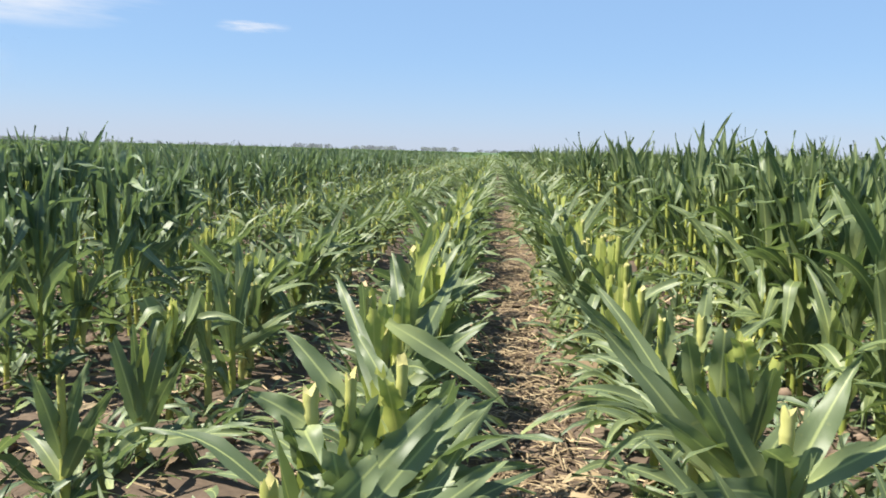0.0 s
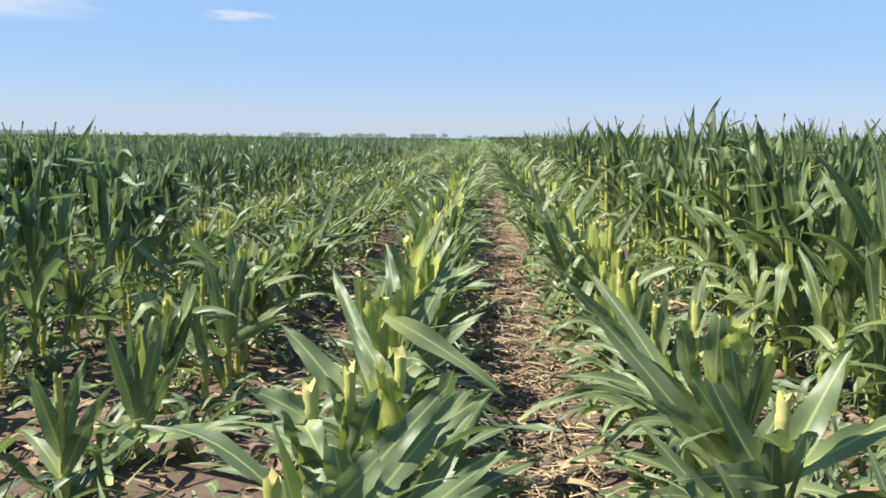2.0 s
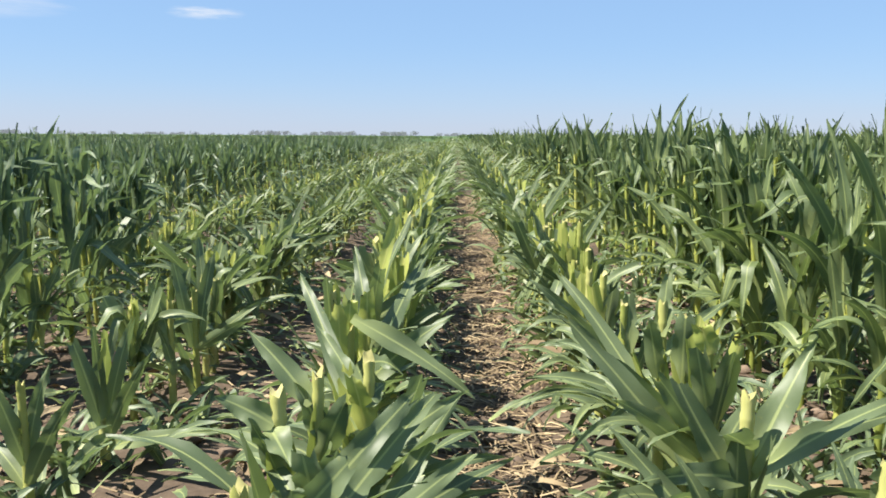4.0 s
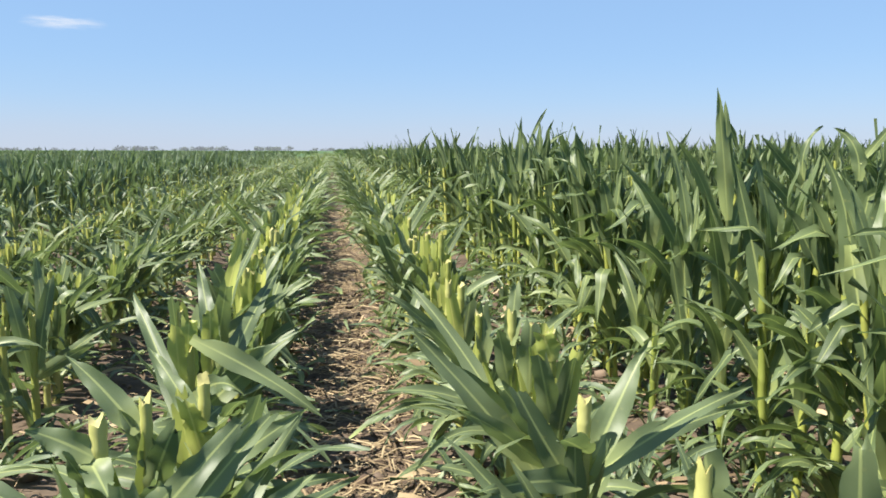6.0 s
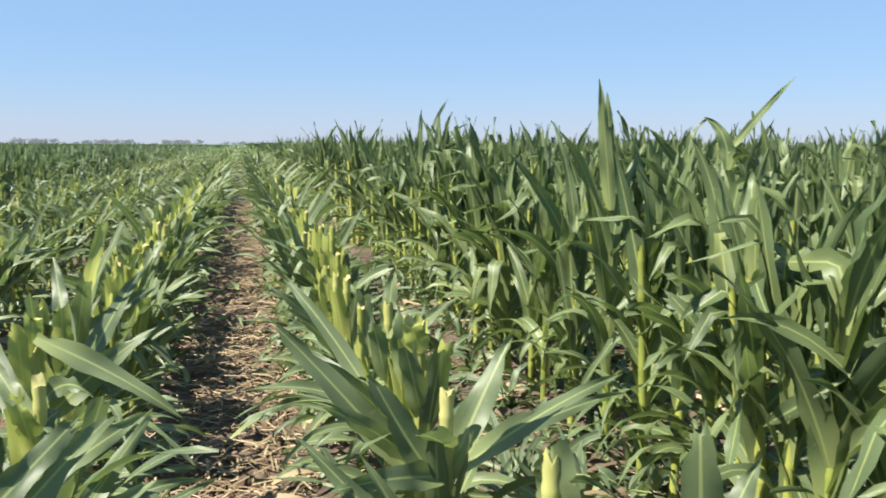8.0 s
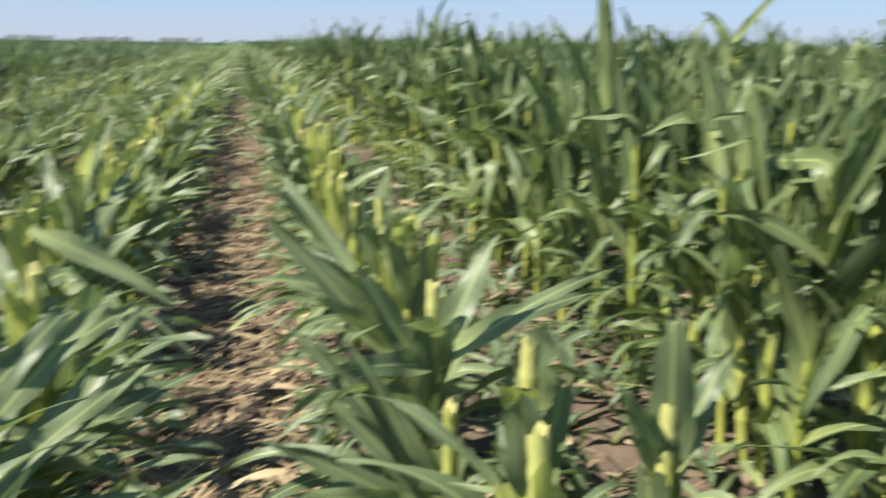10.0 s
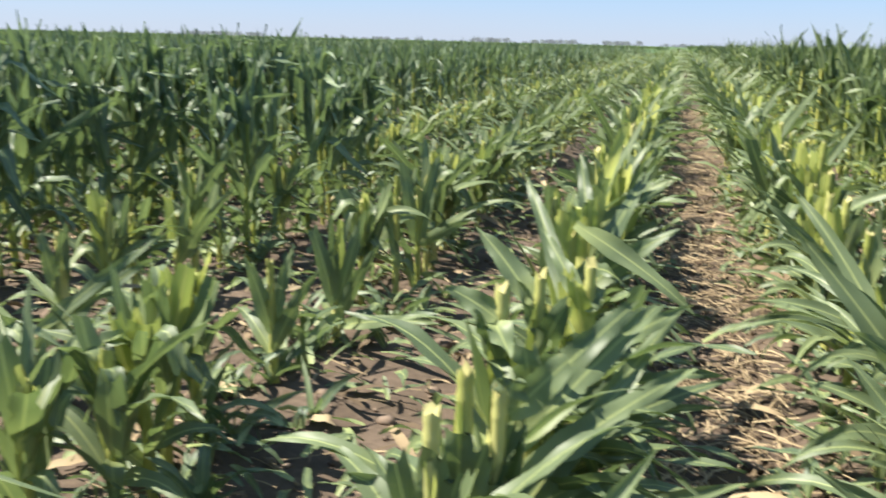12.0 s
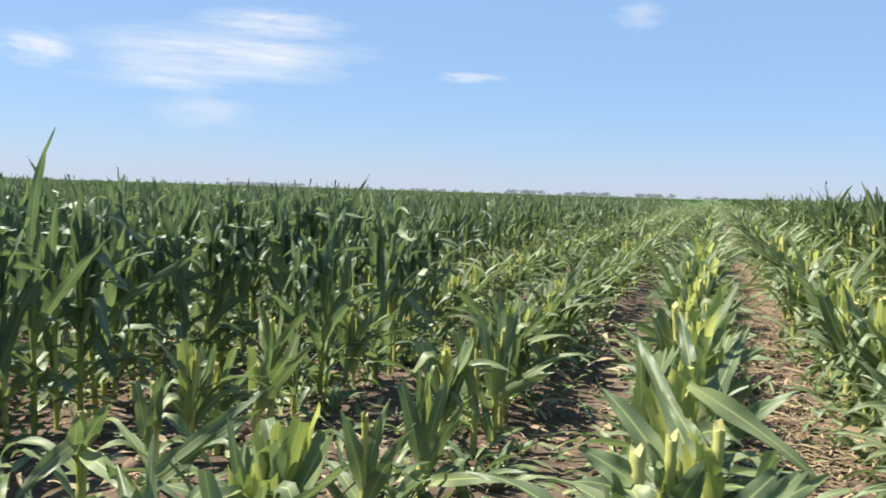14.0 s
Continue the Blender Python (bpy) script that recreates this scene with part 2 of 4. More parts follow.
def topped_pieces(rng, h, near=True, proud=1.0):
    """A plant whose top was cut off at about the height h: a pale cane, upright clipped strips of the whorl round it, a stiff clipped fan, and blades arching away over the gaps. proud: the height of the cane against its blades."""
    long, wide = (9, 4) if near else (5, 2)
    cane = h * rng.uniform(0.90, 1.04) * proud
    out = [stalk(rng, cane, rng.uniform(0.0135, 0.0175) * (1 if near else 1.1), rng.uniform(-0.02, 0.02, 2), 8 if near else 4, 4 if near else 1, near)]
    plane = rng.normal(0, 20)            # blades stand across the row

    def add(z, bearing, length, width, rise, droop, cut=1.0, kink=0.0, slot=1, thin=False, face=40.0, twist=35.0):
        out.append(leaf(rng, (0, 0, z), plane + bearing, length, width * (1.0 if near else 0.82), rise, droop, rng.uniform(-18, 18), rng.uniform(-twist, twist), cut, rng.uniform(0.2, 0.5),
                        max(4, long - 3) if thin else long, 2 if thin else wide, slot, rng.choice((-1, 1)) * rng.uniform(0, face), kink))

    for k in range(rng.integers(2, 5)):  # what is left of the whorl, clipped level with the cane
        z, full = h * rng.uniform(0.55, 0.72), rng.uniform(0.34, 0.42)
        add(z, rng.uniform(0, 360), full, rng.uniform(0.026, 0.048), rng.uniform(83, 89.5), rng.uniform(-3, 4),
            min(0.72, max(0.2, (h * proud + rng.uniform(-0.07, 0.02) - z) / full)), 0, 3, face=85, twist=15)
    for k in range(rng.integers(5, 8)):  # broad blades, clipped, standing round the cane
        z, full, rise = h * rng.uniform(0.2, 0.55), rng.uniform(0.46, 0.58), rng.uniform(62, 86)
        add(z, 180 * (k % 2) + rng.uniform(-70, 70), full, rng.uniform(0.044, 0.070), rise, rng.uniform(-6, 16),
            min(0.76, max(0.25, (h * 0.95 + rng.uniform(-0.13, 0.03) - z) / full / math.sin(radians(rise)))), 0, 3 if rise > 75 and rng.random() < 0.55 else 1, face=70, twist=25)
    for k in range(5 if near else 6):    # long ones reaching over the gap
        add(h * rng.uniform(0.18, 0.6), 180 * (k % 2) + rng.uniform(-40, 40), rng.uniform(0.26, 0.42) if near else rng.uniform(0.30, 0.48), rng.uniform(0.036, 0.056), rng.uniform(48, 74), rng.uniform(0, 100),
            rng.uniform(0.6, 0.8) if rng.random() < 0.3 else 1.0, face=45)
    for k in range(4):                   # broken over and hanging
        add(h * rng.uniform(0.3, 0.75), 180 * (k % 2) + rng.uniform(-80, 80), rng.uniform(0.20, 0.36), rng.uniform(0.034, 0.058), rng.uniform(40, 75), rng.uniform(95, 150),
            1.0 if rng.random() < 0.4 else 0.72, rng.uniform(0.15, 0.45), face=45)
    for k in range(2):                   # low, over the soil
        add(h * rng.uniform(0.06, 0.28), 180 * (k % 2) + rng.uniform(-70, 70), rng.uniform(0.18, 0.30), rng.uniform(0.03, 0.05), rng.uniform(25, 60), rng.uniform(50, 110))
    return out


def tall_pieces(rng, h, near=True, leaves=17, grain=None):
    """An uncut plant with its whorl at about the height h: low blades hang, middle ones arch over, the top stands up in straps."""
    long, wide = grain or ((11, 4) if near else (5, 2))
    cane = h * rng.uniform(0.66, 0.76)
    out = [stalk(rng, cane, rng.uniform(0.0110, 0.0140) * (1 if near else 1.3), rng.uniform(-0.03, 0.03, 2), 8 if near else 4, 6 if near else 1, False)]
    plane = rng.uniform(0, 360)
    for k in range(leaves):
        q = (k + 0.5) / leaves
        z = cane * (0.12 + 0.86 * q)
        kink = 0.0
        if q < 0.26:
            length, width, rise, droop = rng.uniform(0.28, 0.43), rng.uniform(0.034, 0.052), rng.uniform(45, 70), rng.uniform(80, 145)
        elif q < 0.55:
            length, width, rise, droop = rng.uniform(0.30, 0.47), rng.uniform(0.044, 0.070), rng.uniform(66, 86), rng.uniform(0, 85)
        else:
            rise, droop, width = rng.uniform(77, 88), rng.uniform(-6, 30), rng.uniform(0.046, 0.074)
            length = max(0.2, h * rng.uniform(0.84, 1.04) - z)
            if rng.random() < (0.30 if near else 0.08):
                kink, droop = rng.uniform(0.5, 0.8), rng.uniform(70, 140)
        if q > 0.26 and not kink and rng.random() < 0.22:
            kink, droop = rng.uniform(0.3, 0.6), rng.uniform(90, 150)
        out.append(leaf(rng, (0, 0, z), plane + 180 * (k % 2) + rng.normal(0, 24), length, width * (1.0 if near else 0.80), rise, droop,
                        rng.uniform(-25, 25), rng.uniform(-60, 60), 1.0, 0.35, long, wide, 1, rng.uniform(-55, 55), kink))
    return out


def coarse_pieces(rng, h, topped):
    """A far plant of a few broad blades."""
    out = []
    plane = rng.normal(0, 35)
    for k in range(11 if topped else 8):
        q = (k + 0.5) / 11
        z = h * (0.2 + 0.55 * q)
        rise = 50 + 30 * q + rng.uniform(-12, 12)
        up = rng.random() < (0.4 if topped else 0.55)
        length = rng.uniform(0.35, 0.58)
        if up:
            length = max(0.15, h - z) * rng.uniform(0.9, 1.15)
        out.append(leaf(rng, (0, 0, z), plane + 180 * (k % 2) + rng.uniform(-45, 45), length, rng.uniform(0.04, 0.065), 80 if up else rise,
                        12 if up else rng.uniform(50, 120), 0, rng.uniform(-60, 60), 0.7 if up and topped else 1.0, 0.3, 3, 1, 3 if up and topped and rng.random() < 0.6 else 1))
    out.append(stalk(rng, h * (1.0 if topped else 0.6), 0.018, (0, 0), 3, 1, False))
    return out


def mesh_of(name, piece, mats):
    v, f, u, m = piece
    me = bpy.data.meshes.new(name)
    tri = f[:, 2] == f[:, 3]
    if tri.any():
        me.from_pydata(v.tolist(), [], [q[:3] if t else q for q, t in zip(f.tolist(), tri)])
    else:
        me.vertices.add(len(v))
        me.vertices.foreach_set("co", v.astype(np.float32).ravel())
        me.loops.add(4 * len(f))
        me.loops.foreach_set("vertex_index", f.astype(np.int32).ravel())
        me.polygons.add(len(f))
        me.polygons.foreach_set("loop_start", (np.arange(len(f)) * 4).astype(np.int32))
        me.update(calc_edges=True)
    layer = me.uv_layers.new(name="UVMap")
    index = np.empty(len(me.loops), np.int32)
    me.loops.foreach_get("vertex_index", index)
    layer.data.foreach_set("uv", u[index].astype(np.float32).ravel())
    for mat in mats:
        me.materials.append(mat)
    me.polygons.foreach_set("material_index", m.astype(np.int32))
    me.polygons.foreach_set("use_smooth", np.ones(len(me.polygons), bool))
    me.update()
    return me


def split(piece, slot):
    """The piece without the faces of a slot, and those faces alone."""
    v, f, u, m = piece
    halves = []
    for pick in (m != slot, m == slot):
        g = f[pick]
        used, back = np.unique(g, return_inverse=True)
        halves.append((v[used], back.reshape(g.shape), u[used], m[pick]))
    return halves


def corn_thing(name, pieces, cane, blade_mat, label, group):
    """An Empty at the foot of the plant; its cane and each blade are parts, the cut end is a part of the cane."""
    root = new(name)
    root.empty_display_size = 0.05
    mats = (cane, blade_mat, PITH, WHORL)
    for k, piece in enumerate(pieces):
        kind = "stalk" if k == 0 else "leaf"
        end = None
        if (piece[3] == 2).any():
            piece, end = split(piece, 2)
        ob = new(kind, mesh_of(kind, piece, mats))
        ob.parent = root
        if end:
            tip = tagged(new("cut_end", mesh_of("cut_end", end, mats)), "pale frayed cut end")
            tip.parent = ob
    return tagged(root, label, "corn plant", group)


# ---- ground ----
ROW, PITCH = 0.70, 0.762          # the row to the right of the path; distance between rows


def row_x(k):
    return ROW + PITCH * k


def spread(near, step, far, growth):
    """Places from -far to far, close together within near, ever wider beyond."""
    a = list(np.arange(0, near, step))
    d = step
    while a[-1] < far:
        d *= growth
        a.append(a[-1] + d)
    a = np.array(a)
    return np.concatenate([-a[:0:-1], a])


def soil_height(x, y):
    ridge = 0.018 * math.cos(2 * math.pi * (x - ROW) / PITCH)
    p = Vector((x, y, 0))
    lumps = 0.020 * noise.noise(p * 5.0) + 0.012 * noise.noise(p * 14.0) + 0.007 * noise.noise(p * 33.0)
    return ridge + lumps - 0.01


def build_ground():
    xs, ys = spread(4.2, 0.045, 4000, 1.25), spread(4.0, 0.045, 4000, 1.25) + 3.0
    vs = []
    for y in ys:
        for x in xs:
            near = max(0.0, 1 - max(0.0, math.hypot(x, y - 3) - 4.0) / 6.0)
            vs.append((x, y, soil_height(x, y) * near if near > 0 else -0.01))
    f = grid_faces(len(ys), len(xs))
    piece = np.array(vs), f, np.zeros((len(vs), 2)), np.zeros(len(f), int)
    tagged(new("ground", mesh_of("ground", piece, (SOIL,))), "dry reddish-brown field soil between corn rows", "ground", kind="structure")


build_ground()


# ---- litter on the soil ----
def build_straw():
    rng = np.random.default_rng(5)
    out = []
    for k in range(9000):
        aisle = rng.random() < 0.68
        x = row_x(-0.5) + rng.normal(0, 0.19) if aisle else rng.uniform(-3.4, 2.4)
        y = 0.3 + 13 * rng.random() ** 1.5 if aisle else rng.uniform(0.3, 6)
        a, length, w = rng.uniform(0, math.pi), rng.uniform(0.03, 0.17), rng.uniform(0.002, 0.009)
        z = soil_height(x, y) + rng.uniform(0.002, 0.03)
        tip = rng.uniform(-0.015, 0.015)
        d = np.array([math.cos(a), math.sin(a), 0]) * length / 2
        e = np.array([-math.sin(a), math.cos(a), 0]) * w / 2
        c = np.array([x, y, z])
        up = np.array([0, 0, w * 0.35])
        bow = np.array([0, 0, rng.uniform(0, 0.012)])
        v = np.array([c - d - e, c - d + up, c - d + e, c - e + bow, c + up + bow, c + e + bow, c + d - e + (0, 0, tip), c + d + up + (0, 0, tip), c + d + e + (0, 0, tip)])
        f = np.array([[0, 1, 4, 3], [1, 2, 5, 4], [3, 4, 7, 6], [4, 5, 8, 7]])
        out.append((v, f, np.zeros((9, 2)), np.zeros(4, int)))
    tagged(new("straw_litter", mesh_of("straw_litter", joined(out), (STRAW,))), "pale dry straw and stalk bits littering the soil", "straw", kind="stuff")


def build_clods():
    rng = np.random.default_rng(6)
    bm = bmesh.new()
    bmesh.ops.create_icosphere(bm, subdivisions=1, radius=1)
    v0 = np.array([v.co[:] for v in bm.verts])
    f0 = np.array([[v.index for v in f.verts] + [f.verts[2].index] for f in bm.faces])
    bm.free()
    out = []
    for k in range(2600):
        x, y = rng.uniform(-3.4, 2.6), rng.uniform(0.3, 6.5)
        r = rng.uniform(0.006, 0.014) if rng.random() < 0.8 else rng.uniform(0.015, 0.045)
        v = v0 * rng.uniform(0.65, 1.25, (len(v0), 1)) * r * np.array([1, rng.uniform(0.7, 1.2), rng.uniform(0.5, 0.8)])
        out.append((v + [x, y, soil_height(x, y) + r * 0.25], f0, np.zeros((len(v0), 2)), np.zeros(len(f0), int)))
    tagged(new("soil_clods", mesh_of("soil_clods", joined(out), (CLOD,))), "crumbly brown clods of soil", "soil", kind="stuff")


def build_fallen():
    """Torn blades that lie over the soil between the rows."""
    rng = np.random.default_rng(7)
    out = []
    while len(out) < 3400:
        x, y = rng.uniform(-3.6, 2.6), rng.uniform(0.4, 6.0)
        if abs(x - row_x(-0.5)) < 0.2 and rng.random() < 0.8:
            continue
        out.append(leaf(rng, (x, y, soil_height(x, y) + rng.uniform(0.01, 0.10)), rng.uniform(0, 360), rng.uniform(0.08, 0.24), rng.uniform(0.016, 0.036),
                        rng.uniform(0, 40), rng.uniform(20, 70), rng.uniform(-60, 60), rng.uniform(-90, 90), rng.choice((1.0, 0.7)), 0.3, 6, 2, 2 if rng.random() < 0.28 else 1))
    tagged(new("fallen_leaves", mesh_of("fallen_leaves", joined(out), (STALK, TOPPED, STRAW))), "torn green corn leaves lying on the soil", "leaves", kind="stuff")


def build_fill_shoots():
    """Added shoots and limp low blades at the rows' feet, to shade the soil."""
    rng = np.random.default_rng(8)
    out = []
    for _ in range(1700):
        x, y = rng.uniform(-3.6, 2.6), 0.9 + 5.8 * rng.random() ** 1.2
        if abs(x - row_x(-0.5)) < 0.19:
            continue
        away = abs((x - ROW) / PITCH - round((x - ROW) / PITCH))     # 0 on a row, 0.5 half-way
        if (x < 0.85 and rng.random() < away * 3.2) or (-0.6 < x < -0.1 and y < 2.8 and rng.random() < 0.6):
            continue
        turn, tall, z = rng.uniform(0, 360), rng.uniform(0.7, 1.15), soil_height(x, y) - 0.005
        for k in range(rng.integers(3, 6)):
            out.append(leaf(rng, (x, y, z), turn + 137 * k + rng.uniform(-30, 30), rng.uniform(0.12, 0.30) * tall, rng.uniform(0.018, 0.040),
                            rng.uniform(30, 82), rng.uniform(10, 120), rng.uniform(-20, 20), rng.uniform(-50, 50), 1.0 if rng.random() < 0.6 else 0.7, 0.4, 6, 2, 1,
                            rng.uniform(-60, 60), rng.uniform(0.3, 0.6) if rng.random() < 0.3 else 0.0))
    # Darker leaf than the topped rows have: the gaps' shade is in the colour.
    tagged(new("side_shoots", mesh_of("side_shoots", joined(out), (STALK, BLUE_SHADE_LEAF))), "added low green shoots that fill and darken gaps between corn rows", "shoots", kind="stuff")


build_fill_shoots()
build_straw()
build_clods()
build_fallen()

# ---- the nearest plants, each a thing of its own ----
TOPPED_ROWS = (0, -1, -2, -3)
CUT_LABEL = "topped corn plant, pale cut stalk with clipped green leaves"
AISLE_LABEL = "topped corn plant with pale cut stalk beside the bare aisle"
RIGHT_LABEL = "uncut yellow-green corn plant with long arching leaves"
LEFT_LABEL = "uncut dark blue-green corn plant with long arching leaves"


def prototypes():
    rng = np.random.default_rng(11)
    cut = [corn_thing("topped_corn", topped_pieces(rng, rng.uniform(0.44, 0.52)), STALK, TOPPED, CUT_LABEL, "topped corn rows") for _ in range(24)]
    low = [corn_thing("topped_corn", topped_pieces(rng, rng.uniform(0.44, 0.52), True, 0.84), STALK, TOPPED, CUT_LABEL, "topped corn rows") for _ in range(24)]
    right = [corn_thing("tall_corn", tall_pieces(rng, rng.uniform(0.82, 0.92)), CANE, LEAF, RIGHT_LABEL, "uncut corn rows") for _ in range(22)]
    left = [corn_thing("tall_corn", tall_pieces(rng, rng.uniform(0.87, 0.96)), CANE, BLUE_SHADE_LEAF, LEFT_LABEL, "uncut corn rows") for _ in range(18)]
    return {"cut": cut, "low": low, "right": right, "left": left}


STANDING = []                      # where plants stand already
hero_rng = np.random.default_rng(17)


def cut_corn(x, y, h, radius, blades):
    """A topped plant with blades given as (base, tip, width, droop, roll, cut), and a few low ones."""
    rng = hero_rng
    out = [stalk(rng, h, radius * 1.27, rng.uniform(-0.004, 0.004, 2), 10, 4, True)]
    out += [blade(rng, *b) for b in blades]
    for k in range(3):                   # strips of the cut whorl, close to the cane
        z, full = h * rng.uniform(0.45, 0.65), rng.uniform(0.34, 0.42)
        out.append(leaf(rng, (0, 0, z), rng.uniform(0, 360), full, rng.uniform(0.028, 0.048), rng.uniform(82, 89), rng.uniform(-4, 6), 0,
                        rng.uniform(-15, 15), min(0.7, max(0.12, (h - rng.uniform(0.05, 0.14) - z) / full)), 0.5, 7, 4, 3, rng.uniform(-90, 90)))
    for k in range(2 if x > -0.3 else 0):    # clipped, standing close to the cane
        z, full = h * rng.uniform(0.3, 0.5), rng.uniform(0.42, 0.5)
        out.append(leaf(rng, (0, 0, z), 180 * (k % 2) + rng.uniform(-60, 60), full, rng.uniform(0.040, 0.058), rng.uniform(70, 84), rng.uniform(-5, 12), 0,
                        rng.uniform(-20, 20), min(0.74, max(0.2, (h * rng.uniform(0.8, 0.97) - z) / full)), 0.4, 9, 4, 3 if k and y > 1.5 else 1, rng.uniform(-70, 70)))
    for k in range(4 if x > -0.3 else 2):    # hanging and arching away low down
        out.append(leaf(rng, (0, 0, h * rng.uniform(0.2, 0.62)), 180 * (k % 2) + rng.uniform(-60, 60), rng.uniform(0.20, 0.34), rng.uniform(0.034, 0.052), rng.uniform(35, 72),
                        rng.uniform(70, 145), rng.uniform(-25, 25), rng.uniform(-40, 40), 1.0, 0.35, 10, 4, 1, rng.uniform(-45, 45), rng.uniform(0.15, 0.4) if k % 3 == 0 else 0.0))
    for k in range(5 if x > -0.3 else 0):    # reaching over the bare aisle
        out.append(leaf(rng, (0, 0, h * rng.uniform(0.22, 0.55)), (0 if x < row_x(-0.5) else 180) + rng.uniform(-50, 50), rng.uniform(0.28, 0.42), rng.uniform(0.034, 0.050), rng.uniform(32, 62),
                        rng.uniform(35, 100), rng.uniform(-25, 25), rng.uniform(-40, 40), 1.0, 0.35, 11, 4, 1, rng.uniform(-40, 40)))
    for k in range(3 if x > -0.3 else 1):    # drooping into the gaps beside the row
        out.append(leaf(rng, (0, 0, h * rng.uniform(0.18, 0.55)), (180 if x < row_x(-0.5) else 0) + (180 * (k % 2) if x < -0.3 else 0) + rng.uniform(-55, 55), rng.uniform(0.24, 0.40), rng.uniform(0.036, 0.054),
                        rng.uniform(30, 62), rng.uniform(50, 125), rng.uniform(-25, 25), rng.uniform(-40, 40), 1.0, 0.35, 10, 4, 1, rng.uniform(-40, 40)))
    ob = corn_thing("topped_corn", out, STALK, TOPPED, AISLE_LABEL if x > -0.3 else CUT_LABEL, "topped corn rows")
    ob.matrix_basis = pose(x, y, 0)
    STANDING.append((x, y))


def whole_corn(x, y, h, radius, blades):
    """An uncut plant with blades as above, and low ones."""
    rng = hero_rng
    out = [stalk(rng, h, radius, rng.uniform(-0.004, 0.004, 2), 10, 5, False)]
    out += [blade(rng, *b) for b in blades]
    for k in range(6):
        out.append(leaf(rng, (0, 0, h * rng.uniform(0.08, 0.7)), rng.uniform(0, 360), rng.uniform(0.22, 0.36), rng.uniform(0.035, 0.055), rng.uniform(45, 70),
                        rng.uniform(80, 145), rng.uniform(-30, 30), rng.uniform(-60, 60), 1.0, 0.35, 10, 4))
    ob = corn_thing("tall_corn", out, CANE, *((LEAF, RIGHT_LABEL) if x > 0 else (BLUE_SHADE_LEAF, LEFT_LABEL)), "uncut corn rows")
    ob.matrix_basis = pose(x, y, 0)
    STANDING.append((x, y))


# HEROES
cut_corn(0.690, 1.450, 0.545, 0.0125, (
    ((0.012, 0.000, 0.411), (0.142, 0.070, 0.623), 0.082, 8, 34, 1.00),
    ((0.012, -0.010, 0.449), (-0.049, -0.070, 0.498), 0.060, 14, 38, 0.60),
    ((-0.001, 0.000, 0.371), (-0.116, 0.010, 0.566), 0.058, -10, -73, 0.80),
    ((0.012, 0.010, 0.394), (0.398, 0.170, 0.503), 0.050, 14, 32, 1.00),
    ((0.012, 0.012, 0.405), (0.473, 0.300, 0.421), 0.045, 14, 28, 1.00),
    ((-0.002, -0.012, 0.403), (-0.204, -0.150, 0.457), 0.050, 14, -58, 1.00),
))
cut_corn(0.700, 1.680, 0.600, 0.0115, (
    ((-0.012, -0.012, 0.303), (-0.260, 0.040, 0.597), 0.078, 8, -64, 0.82),
    ((0.002, -0.010, 0.417), (-0.039, -0.050, 0.570), 0.058, 5, 31, 0.70),
    ((0.012, -0.010, 0.417), (0.044, -0.030, 0.565), 0.050, 5, -66, 0.70),
    ((-0.001, -0.012, 0.550), (-0.025, -0.020, 0.608), 0.050, 10, 54, 0.60),
    ((-0.012, -0.012, 0.341), (-0.200, -0.080, 0.487), 0.050, 14, 76, 1.00),
    ((-0.012, -0.012, 0.372), (-0.113, -0.060, 0.521), 0.055, 14, 59, 0.80),
))
cut_corn(0.710, 1.860, 0.585, 0.0110, (
    ((-0.012, -0.012, 0.433), (-0.012, -0.020, 0.591), 0.062, 4, -12, 0.60),
    ((0.012, 0.000, 0.433), (0.032, 0.020, 0.576), 0.050, 4, 17, 0.60),
    ((-0.012, -0.012, 0.331), (-0.225, -0.110, 0.543), 0.050, 14, 67, 1.00),
))
cut_corn(0.700, 2.020, 0.575, 0.0120, (
    ((-0.012, -0.012, 0.400), (-0.043, -0.040, 0.536), 0.060, 14, 35, 0.70),
    ((-0.008, -0.012, 0.500), (0.013, 0.030, 0.636), 0.045, 14, 8, 0.80),
    ((-0.001, -0.012, 0.459), (0.189, 0.080, 0.578), 0.040, 14, 47, 1.00),
    ((-0.012, -0.012, 0.311), (-0.224, 0.180, 0.617), 0.050, 14, -46, 0.90),
))
cut_corn(0.690, 2.400, 0.500, 0.0110, (
    ((0.012, -0.012, 0.358), (0.010, 0.000, 0.524), 0.060, 8, -16, 0.70),
    ((0.005, -0.012, 0.285), (-0.206, -0.100, 0.524), 0.050, 14, 66, 1.00),
))
cut_corn(0.690, 2.740, 0.520, 0.0125, (
    ((0.009, -0.012, 0.365), (0.048, -0.040, 0.475), 0.050, 5, -59, 0.60),
    ((-0.009, -0.012, 0.292), (-0.244, -0.040, 0.516), 0.050, 14, -76, 1.00),
))
cut_corn(0.680, 2.950, 0.500, 0.0120, (
    ((0.007, 0.000, 0.308), (-0.015, 0.000, 0.489), 0.045, 5, 71, 0.60),
))
cut_corn(0.740, 1.100, 0.565, 0.0125, (
    ((0.006, -0.010, 0.475), (-0.007, -0.010, 0.576), 0.090, 5, 56, 0.65),
    ((0.008, -0.012, 0.274), (-0.039, -0.080, 0.534), 0.085, 0, 10, 0.75),
    ((-0.012, -0.012, 0.471), (-0.038, -0.050, 0.528), 0.050, 14, 15, 0.60),
    ((0.012, -0.012, 0.334), (-0.051, 0.000, 0.437), 0.040, 14, -72, 1.00),
))
